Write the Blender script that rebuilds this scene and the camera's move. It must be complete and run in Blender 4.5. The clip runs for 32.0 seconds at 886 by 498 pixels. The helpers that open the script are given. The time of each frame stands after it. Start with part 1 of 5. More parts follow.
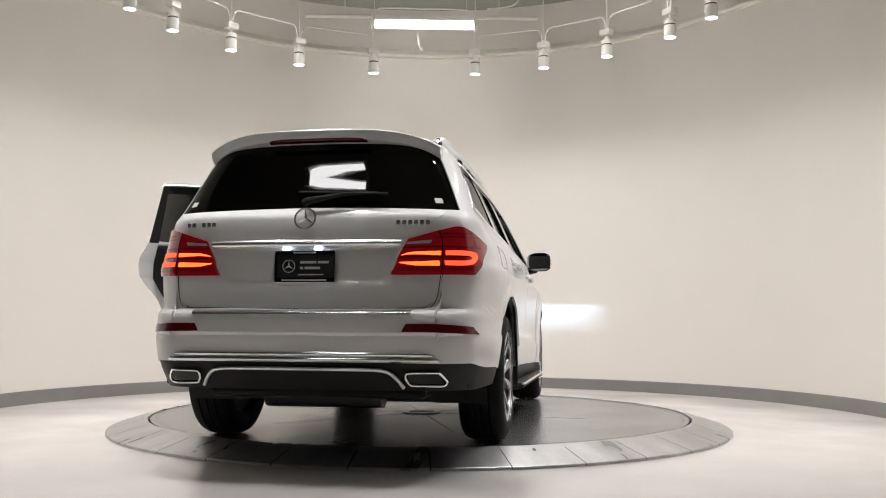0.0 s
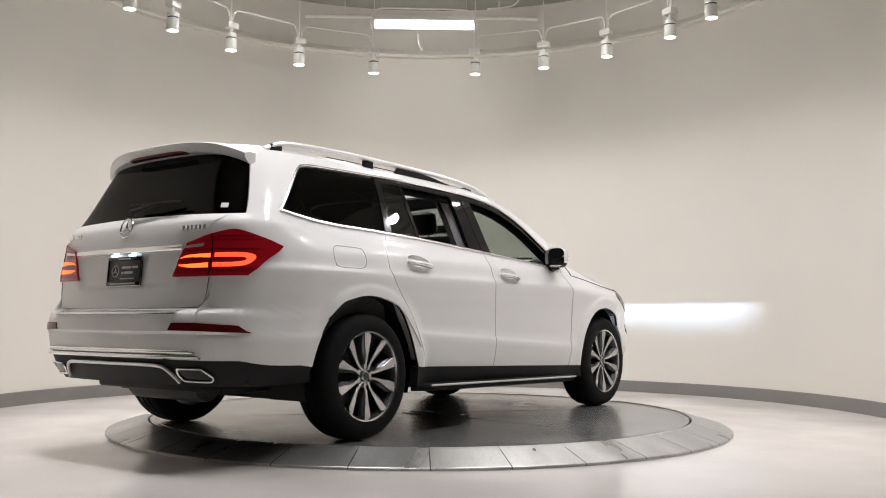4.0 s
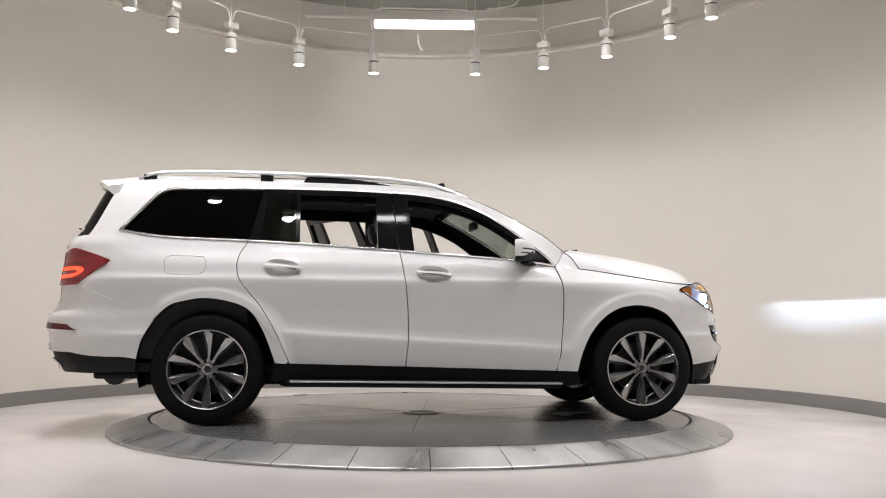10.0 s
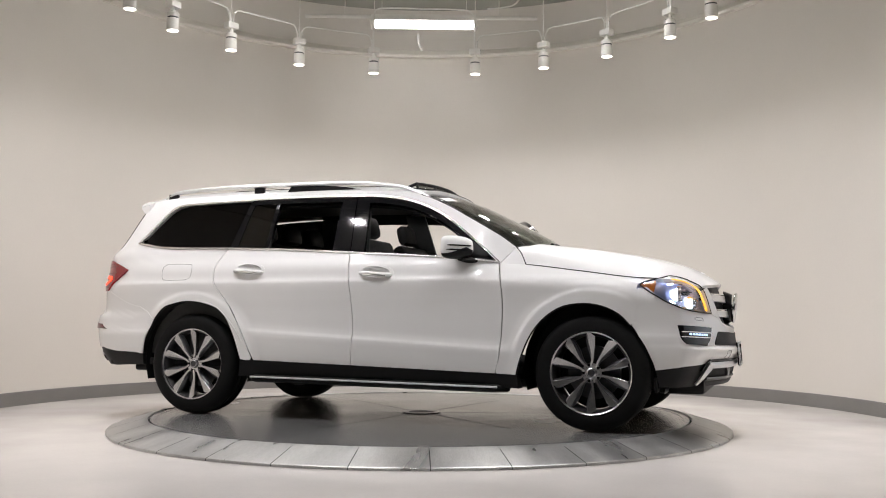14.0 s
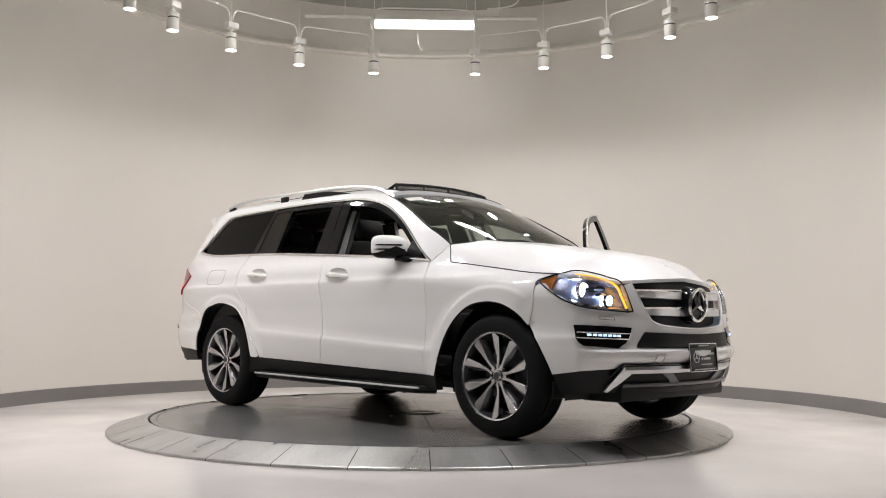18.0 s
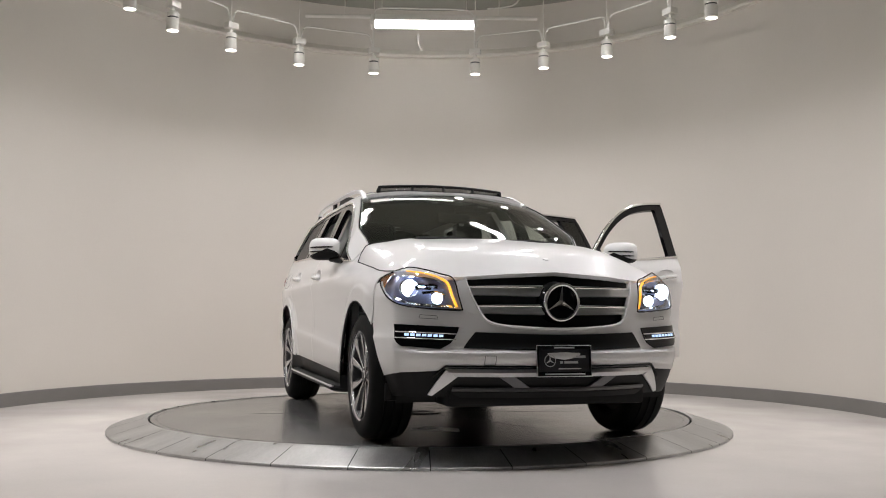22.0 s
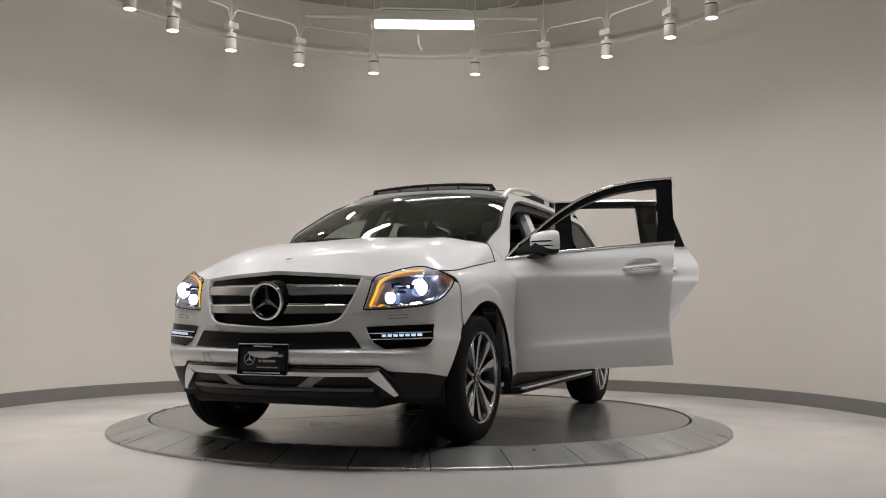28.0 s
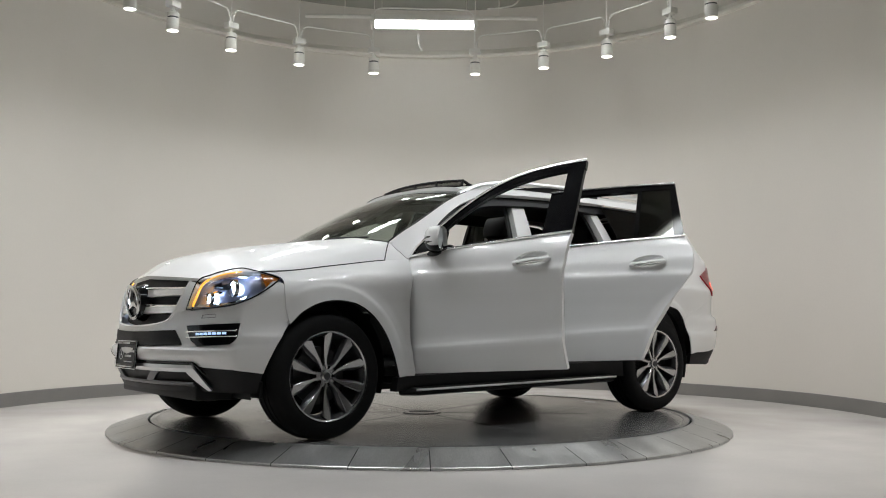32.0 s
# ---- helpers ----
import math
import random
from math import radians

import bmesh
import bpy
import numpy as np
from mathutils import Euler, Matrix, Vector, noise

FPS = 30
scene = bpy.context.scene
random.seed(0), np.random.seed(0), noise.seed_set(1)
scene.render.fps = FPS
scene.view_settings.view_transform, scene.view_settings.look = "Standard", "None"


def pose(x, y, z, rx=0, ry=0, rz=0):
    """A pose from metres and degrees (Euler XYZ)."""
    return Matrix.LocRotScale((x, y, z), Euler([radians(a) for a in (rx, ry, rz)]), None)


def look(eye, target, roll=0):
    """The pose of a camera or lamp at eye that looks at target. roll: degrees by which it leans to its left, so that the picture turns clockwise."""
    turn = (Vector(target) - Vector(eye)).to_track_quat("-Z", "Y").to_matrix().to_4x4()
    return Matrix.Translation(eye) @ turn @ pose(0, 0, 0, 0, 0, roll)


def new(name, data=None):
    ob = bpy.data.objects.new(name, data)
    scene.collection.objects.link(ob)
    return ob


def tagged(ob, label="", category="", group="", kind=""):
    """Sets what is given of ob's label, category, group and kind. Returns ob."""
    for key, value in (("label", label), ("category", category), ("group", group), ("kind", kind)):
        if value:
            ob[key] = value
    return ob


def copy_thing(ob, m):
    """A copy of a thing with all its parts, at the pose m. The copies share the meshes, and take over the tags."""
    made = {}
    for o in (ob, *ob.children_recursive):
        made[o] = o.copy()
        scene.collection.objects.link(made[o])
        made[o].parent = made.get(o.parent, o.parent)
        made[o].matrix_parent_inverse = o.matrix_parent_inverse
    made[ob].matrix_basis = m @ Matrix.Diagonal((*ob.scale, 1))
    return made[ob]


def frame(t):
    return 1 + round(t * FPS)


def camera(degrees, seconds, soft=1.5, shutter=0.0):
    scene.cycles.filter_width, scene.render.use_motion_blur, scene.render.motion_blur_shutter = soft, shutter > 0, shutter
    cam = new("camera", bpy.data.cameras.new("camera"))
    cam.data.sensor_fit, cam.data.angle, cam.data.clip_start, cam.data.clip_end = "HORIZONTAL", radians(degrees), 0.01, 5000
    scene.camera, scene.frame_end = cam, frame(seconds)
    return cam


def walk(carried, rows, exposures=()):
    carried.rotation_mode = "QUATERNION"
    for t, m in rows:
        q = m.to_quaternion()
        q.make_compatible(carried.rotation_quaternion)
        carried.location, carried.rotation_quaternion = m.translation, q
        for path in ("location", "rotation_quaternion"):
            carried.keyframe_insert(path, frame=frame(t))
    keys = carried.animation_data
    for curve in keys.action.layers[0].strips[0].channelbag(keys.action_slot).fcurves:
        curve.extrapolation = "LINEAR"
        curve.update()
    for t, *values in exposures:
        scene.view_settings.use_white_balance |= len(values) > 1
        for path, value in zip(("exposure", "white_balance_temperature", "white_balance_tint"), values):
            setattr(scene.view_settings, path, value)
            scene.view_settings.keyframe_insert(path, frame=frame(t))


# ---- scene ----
# A round showroom bay with a car on a turntable. The turntable's axis is the world's z axis, its top z = 0.
cam = camera(51.73, 32.0, soft=1.0)
EYE = (0.0, -7.2665, 0.701)
AHEAD = (EYE[0] + math.sin(radians(1.278)) * 5, EYE[1] + math.cos(radians(1.278)) * 5, EYE[2] + math.tan(radians(4.628)) * 5)
walk(cam, [(0, look(EYE, AHEAD, 0.269)), (32.0, look(EYE, AHEAD, 0.269))],
     [(0, 0.12, 6450, 10), (3, 0.08, 6450, 10), (6, -0.04, 6450, 11), (19, -0.03, 6450, 11), (20, -0.08, 6450, 11), (21, -0.1, 6400, 10), (22, -0.28, 6450, 11), (23, -0.55, 6450, 11),
      (24, -0.72, 6600, 11), (26, -0.66, 6600, 11), (28, -0.52, 6480, 9), (30, -0.42, 6330, 6), (32, -0.36, 6200, 5)])

world = bpy.data.worlds.new("world")
scene.world = world
world.use_nodes = True
world.node_tree.nodes["Background"].inputs[0].default_value = (0.9, 0.95, 1.0, 1)
world.node_tree.nodes["Background"].inputs[1].default_value = 0.02


# ---- materials ----
def principled(name, color, rough=0.5, metal=0.0, coat=0.0, spec=0.5, emit=None, power=0.0):
    m = bpy.data.materials.new(name)
    m.use_nodes = True
    b = m.node_tree.nodes["Principled BSDF"]
    b.inputs["Base Color"].default_value = (*color, 1)
    b.inputs["Roughness"].default_value = rough
    b.inputs["Metallic"].default_value = metal
    b.inputs["Coat Weight"].default_value = coat
    b.inputs["Coat Roughness"].default_value = 0.02
    b.inputs["Specular IOR Level"].default_value = spec
    if emit:
        b.inputs["Emission Color"].default_value = (*emit, 1)
        b.inputs["Emission Strength"].default_value = power
    return m


def vary(m, scale, amount, fine=0.0, fine_scale=200.0, bump=0.0, rough=0.0, stretch=(1, 1, 1), detail=6, apart=False):
    """Two scales of variation on a principled material: broad stains, fine grain, and a little relief."""
    nt = m.node_tree
    n, li = nt.nodes, nt.links
    b = n["Principled BSDF"]
    base = tuple(b.inputs["Base Color"].default_value)
    co = n.new("ShaderNodeTexCoord")
    mp = n.new("ShaderNodeMapping")
    mp.inputs["Scale"].default_value = stretch
    li.new(co.outputs["Object"], mp.inputs["Vector"])
    if apart:
        oi, sc = n.new("ShaderNodeObjectInfo"), n.new("ShaderNodeMath")
        sc.operation, sc.inputs[1].default_value = "MULTIPLY", 53.0
        li.new(oi.outputs["Random"], sc.inputs[0])
        li.new(sc.outputs[0], mp.inputs["Location"])
    big = n.new("ShaderNodeTexNoise")
    big.inputs["Scale"].default_value, big.inputs["Detail"].default_value = scale, detail
    sm = n.new("ShaderNodeTexNoise")
    sm.inputs["Scale"].default_value, sm.inputs["Detail"].default_value = fine_scale, 3
    li.new(mp.outputs[0], big.inputs["Vector"])
    li.new(mp.outputs[0], sm.inputs["Vector"])
    r1 = n.new("ShaderNodeMapRange")
    r1.inputs["From Min"].default_value, r1.inputs["From Max"].default_value = 0.3, 0.7
    r1.inputs["To Min"].default_value, r1.inputs["To Max"].default_value = 1 - amount, 1 + amount * 0.5
    li.new(big.outputs[0], r1.inputs[0])
    r2 = n.new("ShaderNodeMapRange")
    r2.inputs["From Min"].default_value, r2.inputs["From Max"].default_value = 0.3, 0.7
    r2.inputs["To Min"].default_value, r2.inputs["To Max"].default_value = 1 - fine, 1 + fine * 0.5
    li.new(sm.outputs[0], r2.inputs[0])
    mul = n.new("ShaderNodeMath")
    mul.operation = "MULTIPLY"
    li.new(r1.outputs[0], mul.inputs[0])
    li.new(r2.outputs[0], mul.inputs[1])
    mix = n.new("ShaderNodeVectorMath")
    mix.operation = "SCALE"
    mix.inputs[0].default_value = base[:3]
    li.new(mul.outputs[0], mix.inputs["Scale"])
    li.new(mix.outputs[0], b.inputs["Base Color"])
    if rough:
        rr = n.new("ShaderNodeMapRange")
        r0 = b.inputs["Roughness"].default_value
        rr.inputs["From Min"].default_value, rr.inputs["From Max"].default_value = 0.3, 0.7
        rr.inputs["To Min"].default_value, rr.inputs["To Max"].default_value = max(0.02, r0 - rough), min(1, r0 + rough)
        li.new(big.outputs[0], rr.inputs[0])
        li.new(rr.outputs[0], b.inputs["Roughness"])
    if bump:
        bp = n.new("ShaderNodeBump")
        bp.inputs["Strength"].default_value, bp.inputs["Distance"].default_value = bump, 0.004
        li.new(sm.outputs[0], bp.inputs["Height"])
        li.new(bp.outputs[0], b.inputs["Normal"])
    return m


def glass(name, tint, gloss=1.0):
    """Thin sheet glass: it lets light through straight and mirrors more at a slant."""
    m = bpy.data.materials.new(name)
    m.use_nodes = True
    n, li = m.node_tree.nodes, m.node_tree.links
    n.remove(n["Principled BSDF"])
    tr, gl, lw, mx = (n.new("ShaderNodeBsdfTransparent"), n.new("ShaderNodeBsdfGlossy"), n.new("ShaderNodeLayerWeight"), n.new("ShaderNodeMixShader"))
    tr.inputs[0].default_value = (*tint, 1)
    gl.inputs["Roughness"].default_value = 0.01
    gl.inputs[0].default_value = (gloss, gloss, gloss, 1)
    lw.inputs[0].default_value = 0.5
    pw, ma = n.new("ShaderNodeMath"), n.new("ShaderNodeMath")
    pw.operation, pw.inputs[1].default_value = "POWER", 5
    ma.operation, ma.inputs[1].default_value, ma.inputs[2].default_value = "MULTIPLY_ADD", 0.9, 0.055
    li.new(lw.outputs["Facing"], pw.inputs[0])
    li.new(pw.outputs[0], ma.inputs[0])
    li.new(ma.outputs[0], mx.inputs[0])
    li.new(tr.outputs[0], mx.inputs[1])
    li.new(gl.outputs[0], mx.inputs[2])
    li.new(mx.outputs[0], n["Material Output"].inputs[0])
    return m


def glow(name, color, power):
    return principled(name, (0.02, 0.02, 0.02), 0.5, emit=color, power=power)


WALL = vary(principled("wall_paint", (0.70, 0.662, 0.605), 0.75, spec=0.3), 0.8, 0.025, 0.012, 60, 0.03)
HALL = vary(principled("hall_grey", (0.42, 0.41, 0.40), 0.8), 0.8, 0.05, 0.02, 50)
TRIM_PAINT = vary(principled("trim_paint", (0.80, 0.77, 0.70), 0.6), 2, 0.03)
BASE = vary(principled("rubber_base", (0.20, 0.19, 0.18), 0.45), 3, 0.06, 0.03, 90)
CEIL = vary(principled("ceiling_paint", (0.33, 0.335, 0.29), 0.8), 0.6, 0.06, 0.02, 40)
FLOOR = vary(principled("polished_floor", (0.77, 0.73, 0.69), 0.17, spec=0.5), 0.9, 0.06, 0.02, 90, 0, 0.05)
PLATE = vary(principled("ring_steel", (0.50, 0.50, 0.485), 0.33, 0.75), 2.2, 0.28, 0.10, 60, 0.05, 0.08, stretch=(0.6, 2.2, 1), apart=True, detail=4)
DISC = vary(principled("disc_steel", (0.27, 0.27, 0.266), 0.24, 0.6), 1.3, 0.18, 0.04, 60, 0, 0.04)
SEAM = principled("seam_dark", (0.02, 0.02, 0.02), 0.8)
WHITE_METAL = vary(principled("white_enamel", (0.74, 0.72, 0.67), 0.4), 9, 0.05)
DARK_VENT = principled("vent_dark", (0.05, 0.05, 0.05), 0.6)
TUBE = glow("tube_glow", (1.0, 0.985, 0.98), 33.0)
# Same strip type with a weaker glow, so its patch on the wall stays faint.
DIM_TUBE = glow("dim_tube_glow", (1.0, 0.985, 0.98), 12.0)
BULB = glow("bulb_glow", (1.0, 0.96, 0.88), 14.0)


# ---- mesh helpers ----
def part(name, bm, material, parent=None, label="", smooth=True, angle=35, recalc=True):
    if recalc:
        bmesh.ops.recalc_face_normals(bm, faces=bm.faces)
    me = bpy.data.meshes.new(name)
    bm.to_mesh(me)
    bm.free()
    me.materials.append(material)
    if smooth:
        for p in me.polygons:
            p.use_smooth = True
        me.set_sharp_from_angle(angle=radians(angle))
    ob = new(name, me)
    if parent:
        ob.parent = parent
    if label:
        ob["label"] = label
    return ob


def box(bm, lo, hi, bevel=0.0, m=None):
    vs = [bm.verts.new((x, y, z)) for x in (lo[0], hi[0]) for y in (lo[1], hi[1]) for z in (lo[2], hi[2])]
    fs = [bm.faces.new([vs[i] for i in q]) for q in ((0, 1, 3, 2), (4, 6, 7, 5), (0, 4, 5, 1), (2, 3, 7, 6), (0, 2, 6, 4), (1, 5, 7, 3))]
    if bevel:
        es = {e for f in fs for e in f.edges}
        got = bmesh.ops.bevel(bm, geom=list(es), offset=bevel, segments=2, affect="EDGES", profile=0.5)
        vs = list({v for f in got["faces"] for v in f.verts} | {v for v in vs if v.is_valid})
    if m is not None:
        for v in vs:
            v.co = m @ v.co
    return vs


def lathe(bm, prof, segs=32, axis="z", at=(0, 0, 0), a0=0.0, a1=360.0, close=False):
    """Turns a profile of (radius, height) about an axis."""
    whole = abs(a1 - a0) >= 359.9
    n = segs if whole else segs + 1
    rows = []
    for i in range(n):
        a = radians(a0 + (a1 - a0) * i / segs)
        c, s = math.cos(a), math.sin(a)
        row = []
        for r, h in prof:
            p = {"z": (r * c, r * s, h), "y": (r * c, h, r * s), "x": (h, r * c, r * s)}[axis]
            row.append(bm.verts.new((p[0] + at[0], p[1] + at[1], p[2] + at[2])))
        rows.append(row)
    k = len(prof)
    for i in range(segs):
        r0, r1 = rows[i], rows[(i + 1) % n]
        for j in range(k if close else k - 1):
            try:
                bm.faces.new((r0[j], r0[(j + 1) % k], r1[(j + 1) % k], r1[j]))
            except ValueError:
                pass
    bmesh.ops.remove_doubles(bm, verts=bm.verts, dist=1e-6)
    return rows


def tube(bm, pts, radius, segs=8, flat=1.0):
    """A round bar along points; flat squeezes it in height."""
    pts = [Vector(p) for p in pts]
    rings = []
    for i, p in enumerate(pts):
        d = (pts[min(i + 1, len(pts) - 1)] - pts[max(i - 1, 0)]).normalized()
        up = Vector((0, 0, 1)) if abs(d.z) < 0.95 else Vector((1, 0, 0))
        u = d.cross(up).normalized()
        v = u.cross(d).normalized()
        r = radius[i] if isinstance(radius, (list, tuple)) else radius
        rings.append([bm.verts.new(p + u * (r * math.cos(2 * math.pi * k / segs)) + v * (r * flat * math.sin(2 * math.pi * k / segs))) for k in range(segs)])
    for a, b in zip(rings, rings[1:]):
        for k in range(segs):
            bm.faces.new((a[k], a[(k + 1) % segs], b[(k + 1) % segs], b[k]))
    bm.faces.new(rings[0][::-1])
    bm.faces.new(rings[-1])


def curve(*pts):
    """A smooth monotone curve through a few (x, y) points."""
    xs, ys = np.array([p[0] for p in pts], float), np.array([p[1] for p in pts], float)
    h, d = np.diff(xs), np.diff(ys) / np.diff(xs)
    m = np.zeros(len(xs))
    m[0], m[-1] = d[0], d[-1]
    for i in range(1, len(xs) - 1):
        if d[i - 1] * d[i] > 0:
            w1, w2 = 2 * h[i] + h[i - 1], h[i] + 2 * h[i - 1]
            m[i] = (w1 + w2) / (w1 / d[i - 1] + w2 / d[i])

    def at(x):
        x = min(max(float(x), xs[0]), xs[-1])
        i = int(min(max(np.searchsorted(xs, x, side="right") - 1, 0), len(xs) - 2))
        u = (x - xs[i]) / h[i]
        return float((2 * u**3 - 3 * u**2 + 1) * ys[i] + (u**3 - 2 * u**2 + u) * h[i] * m[i] + (3 * u**2 - 2 * u**3) * ys[i + 1] + (u**3 - u**2) * h[i] * m[i + 1])
    return at


def line(pts, n, soft=True):
    """n points evenly along a polyline of 2D or 3D knots, rounded by a spline."""
    p = np.array(pts, float)
    if soft and len(p) > 2:
        q = np.vstack([2 * p[0] - p[1], p, 2 * p[-1] - p[-2]])
        out = []
        for i in range(1, len(q) - 2):
            for u in np.linspace(0, 1, 12, endpoint=False):
                a, b, c, d = q[i - 1], q[i], q[i + 1], q[i + 2]
                out.append(0.5 * (2 * b + (c - a) * u + (2 * a - 5 * b + 4 * c - d) * u * u + (3 * b - a - 3 * c + d) * u**3))
        p = np.vstack([out, p[-1]])
    s = np.concatenate([[0], np.cumsum(np.linalg.norm(np.diff(p, axis=0), axis=1))])
    t = np.linspace(0, s[-1], n)
    return np.stack([np.interp(t, s, p[:, k]) for k in range(p.shape[1])], 1)


# ---- the room ----
FLOOR_Z, WALL_R, CEIL_Z = -0.085, 3.92, 4.72
CENTRE = (0.013, 0.345)


def arc_wall(name, prof, material, a0, a1, segs, label, at=(CENTRE[0], CENTRE[1], 0)):
    bm = bmesh.new()
    rows = lathe(bm, prof, segs, "z", at, a0, a1, close=True)
    bm.faces.new(rows[0])
    bm.faces.new(rows[-1][::-1])
    return tagged(part(name, bm, material), label, kind="structure")


bm = bmesh.new()
box(bm, (-9, -12, FLOOR_Z - 0.2), (9, 6, FLOOR_Z))
tagged(part("floor", bm, FLOOR, smooth=False), "polished pale grey-beige showroom floor with faint scuffs", kind="structure")
A0, A1 = -42, 222
arc_wall("wall_curved", [(WALL_R, FLOOR_Z), (WALL_R, CEIL_Z), (WALL_R + 0.15, CEIL_Z), (WALL_R + 0.15, FLOOR_Z)], WALL, A0, A1, 160, "smooth curved wall painted warm off-white")
arc_wall("baseboard", [(WALL_R - 0.012, FLOOR_Z), (WALL_R - 0.012, 0.035), (WALL_R - 0.006, 0.043), (WALL_R - 0.001, 0.043), (WALL_R - 0.001, FLOOR_Z)], BASE, A0, A1, 160, "grey rubber base strip along the curved wall")
arc_wall("trim", [(WALL_R - 0.075, 4.090), (WALL_R - 0.075, 4.120), (WALL_R - 0.001, 4.195), (WALL_R - 0.001, 4.090)], TRIM_PAINT, A0, A1, 160, "cream ledge running round the top of the wall")
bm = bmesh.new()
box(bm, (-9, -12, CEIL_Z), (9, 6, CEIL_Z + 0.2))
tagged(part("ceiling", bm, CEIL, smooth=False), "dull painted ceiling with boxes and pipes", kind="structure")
# Unseen added walls close the hall; their grey limits light returned to the car.
for nm, lo, hi in (("wall_back", (-9.2, -12.2, FLOOR_Z), (9.2, -12, CEIL_Z)), ("wall_west", (-9.2, -12, FLOOR_Z), (-9, 6, CEIL_Z)),
                   ("wall_east", (9, -12, FLOOR_Z), (9.2, 6, CEIL_Z)), ("wall_north", (-9.2, 6, FLOOR_Z), (9.2, 6.2, CEIL_Z))):
    bm = bmesh.new()
    box(bm, lo, hi)
    tagged(part(nm, bm, HALL, smooth=False), "plain mid-grey wall, unseen, added to close the hall", kind="structure")

# turntable: fixed ring of steel plates, turning disc
RING = 33
ring = tagged(new("turntable_ring"), "sloped grey steel ring of plates round the turntable", "turntable ring")
bm = bmesh.new()
lathe(bm, [(2.046, FLOOR_Z), (2.046, -0.012), (2.322, -0.080), (2.322, FLOOR_Z)], 132, "z")
part("ring_base", bm, SEAM, ring)
bm = bmesh.new()
g = 0.075
lathe(bm, [(2.050, -0.03), (2.050, 0.002), (2.053, 0.005), (2.078, 0.004), (2.3295, -0.067), (2.333, -0.070), (2.333, -0.0835)], 8, "z", a0=g, a1=360 / RING - g)
plate_mesh = part("plate", bm, PLATE, ring, angle=10).data
bpy.data.objects["plate"].rotation_euler = (0, 0, radians(-90 + 1.2))
for i in range(1, RING):
    o = new("plate", plate_mesh)
    o.parent = ring
    o.rotation_euler = (0, 0, radians(-90 + 1.2 + i * 360 / RING))
disc = tagged(new("turntable_disc"), "round brushed steel turntable deck with a rim groove", "turntable")
bm = bmesh.new()
lathe(bm, [(0.0, 0), (0.16, 0), (1.985, 0), (1.988, -0.004), (1.992, -0.004), (1.995, 0), (2.034, 0), (2.034, -0.06)], 144, "z")
part("deck", bm, DISC, disc)
bm = bmesh.new()
lathe(bm, [(0.10, 0.0), (0.10, 0.006), (0.15, 0.006), (0.155, 0.0)], 32, "z")
part("hub_ring", bm, DISC, disc)
for k in range(6):
    bm = bmesh.new()
    m = pose(0, 0, 0, 0, 0, 60 * k + 20)
    box(bm, (0.17, -0.0016, 0.0002), (1.30, 0.0016, 0.0010), m=m)
    part("deck_seam", bm, SEAM, disc)

# spotlights on conduit round the ceiling: ten in view, ten unseen and added
SPOT_R, SPOT_Z, SPOT_Y = 2.773, 3.556, CENTRE[1]
spot_angles = [-163, -146, -129, -111, -94, -76.9, -63.3, -47.3, -30.1, -12.0, 12.3, 29.0, 45.1, 62.6, 75.8, 94, 111, 129, 146, 163]


def spotlight():
    top = tagged(new("spotlight"), "white cylinder spotlight on a conduit box under the ceiling", "spotlight", "ring of ceiling spotlights")
    bm = bmesh.new()
    lathe(bm, [(0, 0.155), (0.047, 0.155), (0.052, 0.15), (0.052, 0.118)], 24)
    part("cap", bm, WHITE_METAL, top)
    bm = bmesh.new()
    lathe(bm, [(0.046, 0.118), (0.046, 0.104)], 24)
    part("vent_gap", bm, DARK_VENT, top)
    bm = bmesh.new()
    lathe(bm, [(0.052, 0.104), (0.052, 0.004), (0.050, 0.0), (0.046, 0.0), (0.045, 0.03)], 24)
    part("head", bm, WHITE_METAL, top)
    bm = bmesh.new()
    lathe(bm, [(0, 0.004), (0.0455, 0.004)], 24)
    part("lens", bm, BULB, top, "glowing warm white lens")
    bm = bmesh.new()
    tube(bm, [(0, 0, 0.155), (0, 0, 0.20)], 0.013)
    box(bm, (-0.02, -0.012, 0.165), (0.02, 0.012, 0.185), 0.003)
    part("yoke", bm, WHITE_METAL, top)
    bm = bmesh.new()
    box(bm, (-0.055, -0.04, 0.20), (0.055, 0.04, 0.255), 0.006)
    part("junction_box", bm, WHITE_METAL, top)
    bm = bmesh.new()
    tube(bm, [(0, 0.0, 0.25), (0, 0.0, CEIL_Z - SPOT_Z)], 0.004, 6)
    part("hanger_rod", bm, WHITE_METAL, top)
    return top


first = spotlight()
SPOT_W, SPOT_CONE = 53, 148
for i, a in enumerate(spot_angles):
    q = radians(a)
    m = pose(SPOT_R * math.sin(q), SPOT_Y + SPOT_R * math.cos(q), SPOT_Z, 0, 0, -a)
    if i == 0:
        first.matrix_basis = m @ Matrix.Scale(1.17, 4)
    else:
        copy_thing(first, m)
    sl = bpy.data.lights.new("spot_lamp", "SPOT")
    # Lamps past 90 degrees are unseen additions, stronger to fill the car's near side.
    power = 1.3 if abs(a) < 32 else 0.72 if abs(a) < 90 else 1.9 if a < 0 else 1.7
    aim = 2.6 if abs(a) < 90 else 2.0
    sl.energy, sl.color, sl.spot_size, sl.spot_blend, sl.shadow_soft_size = SPOT_W * power, (1.0, 0.968, 0.985), radians(SPOT_CONE), 1.0, 0.062
    lo = new("spot_lamp", sl)
    lo.matrix_basis = look((SPOT_R * math.sin(q), SPOT_Y + SPOT_R * math.cos(q), SPOT_Z - 0.004), (aim * math.sin(q), SPOT_Y + aim * math.cos(q), 0))
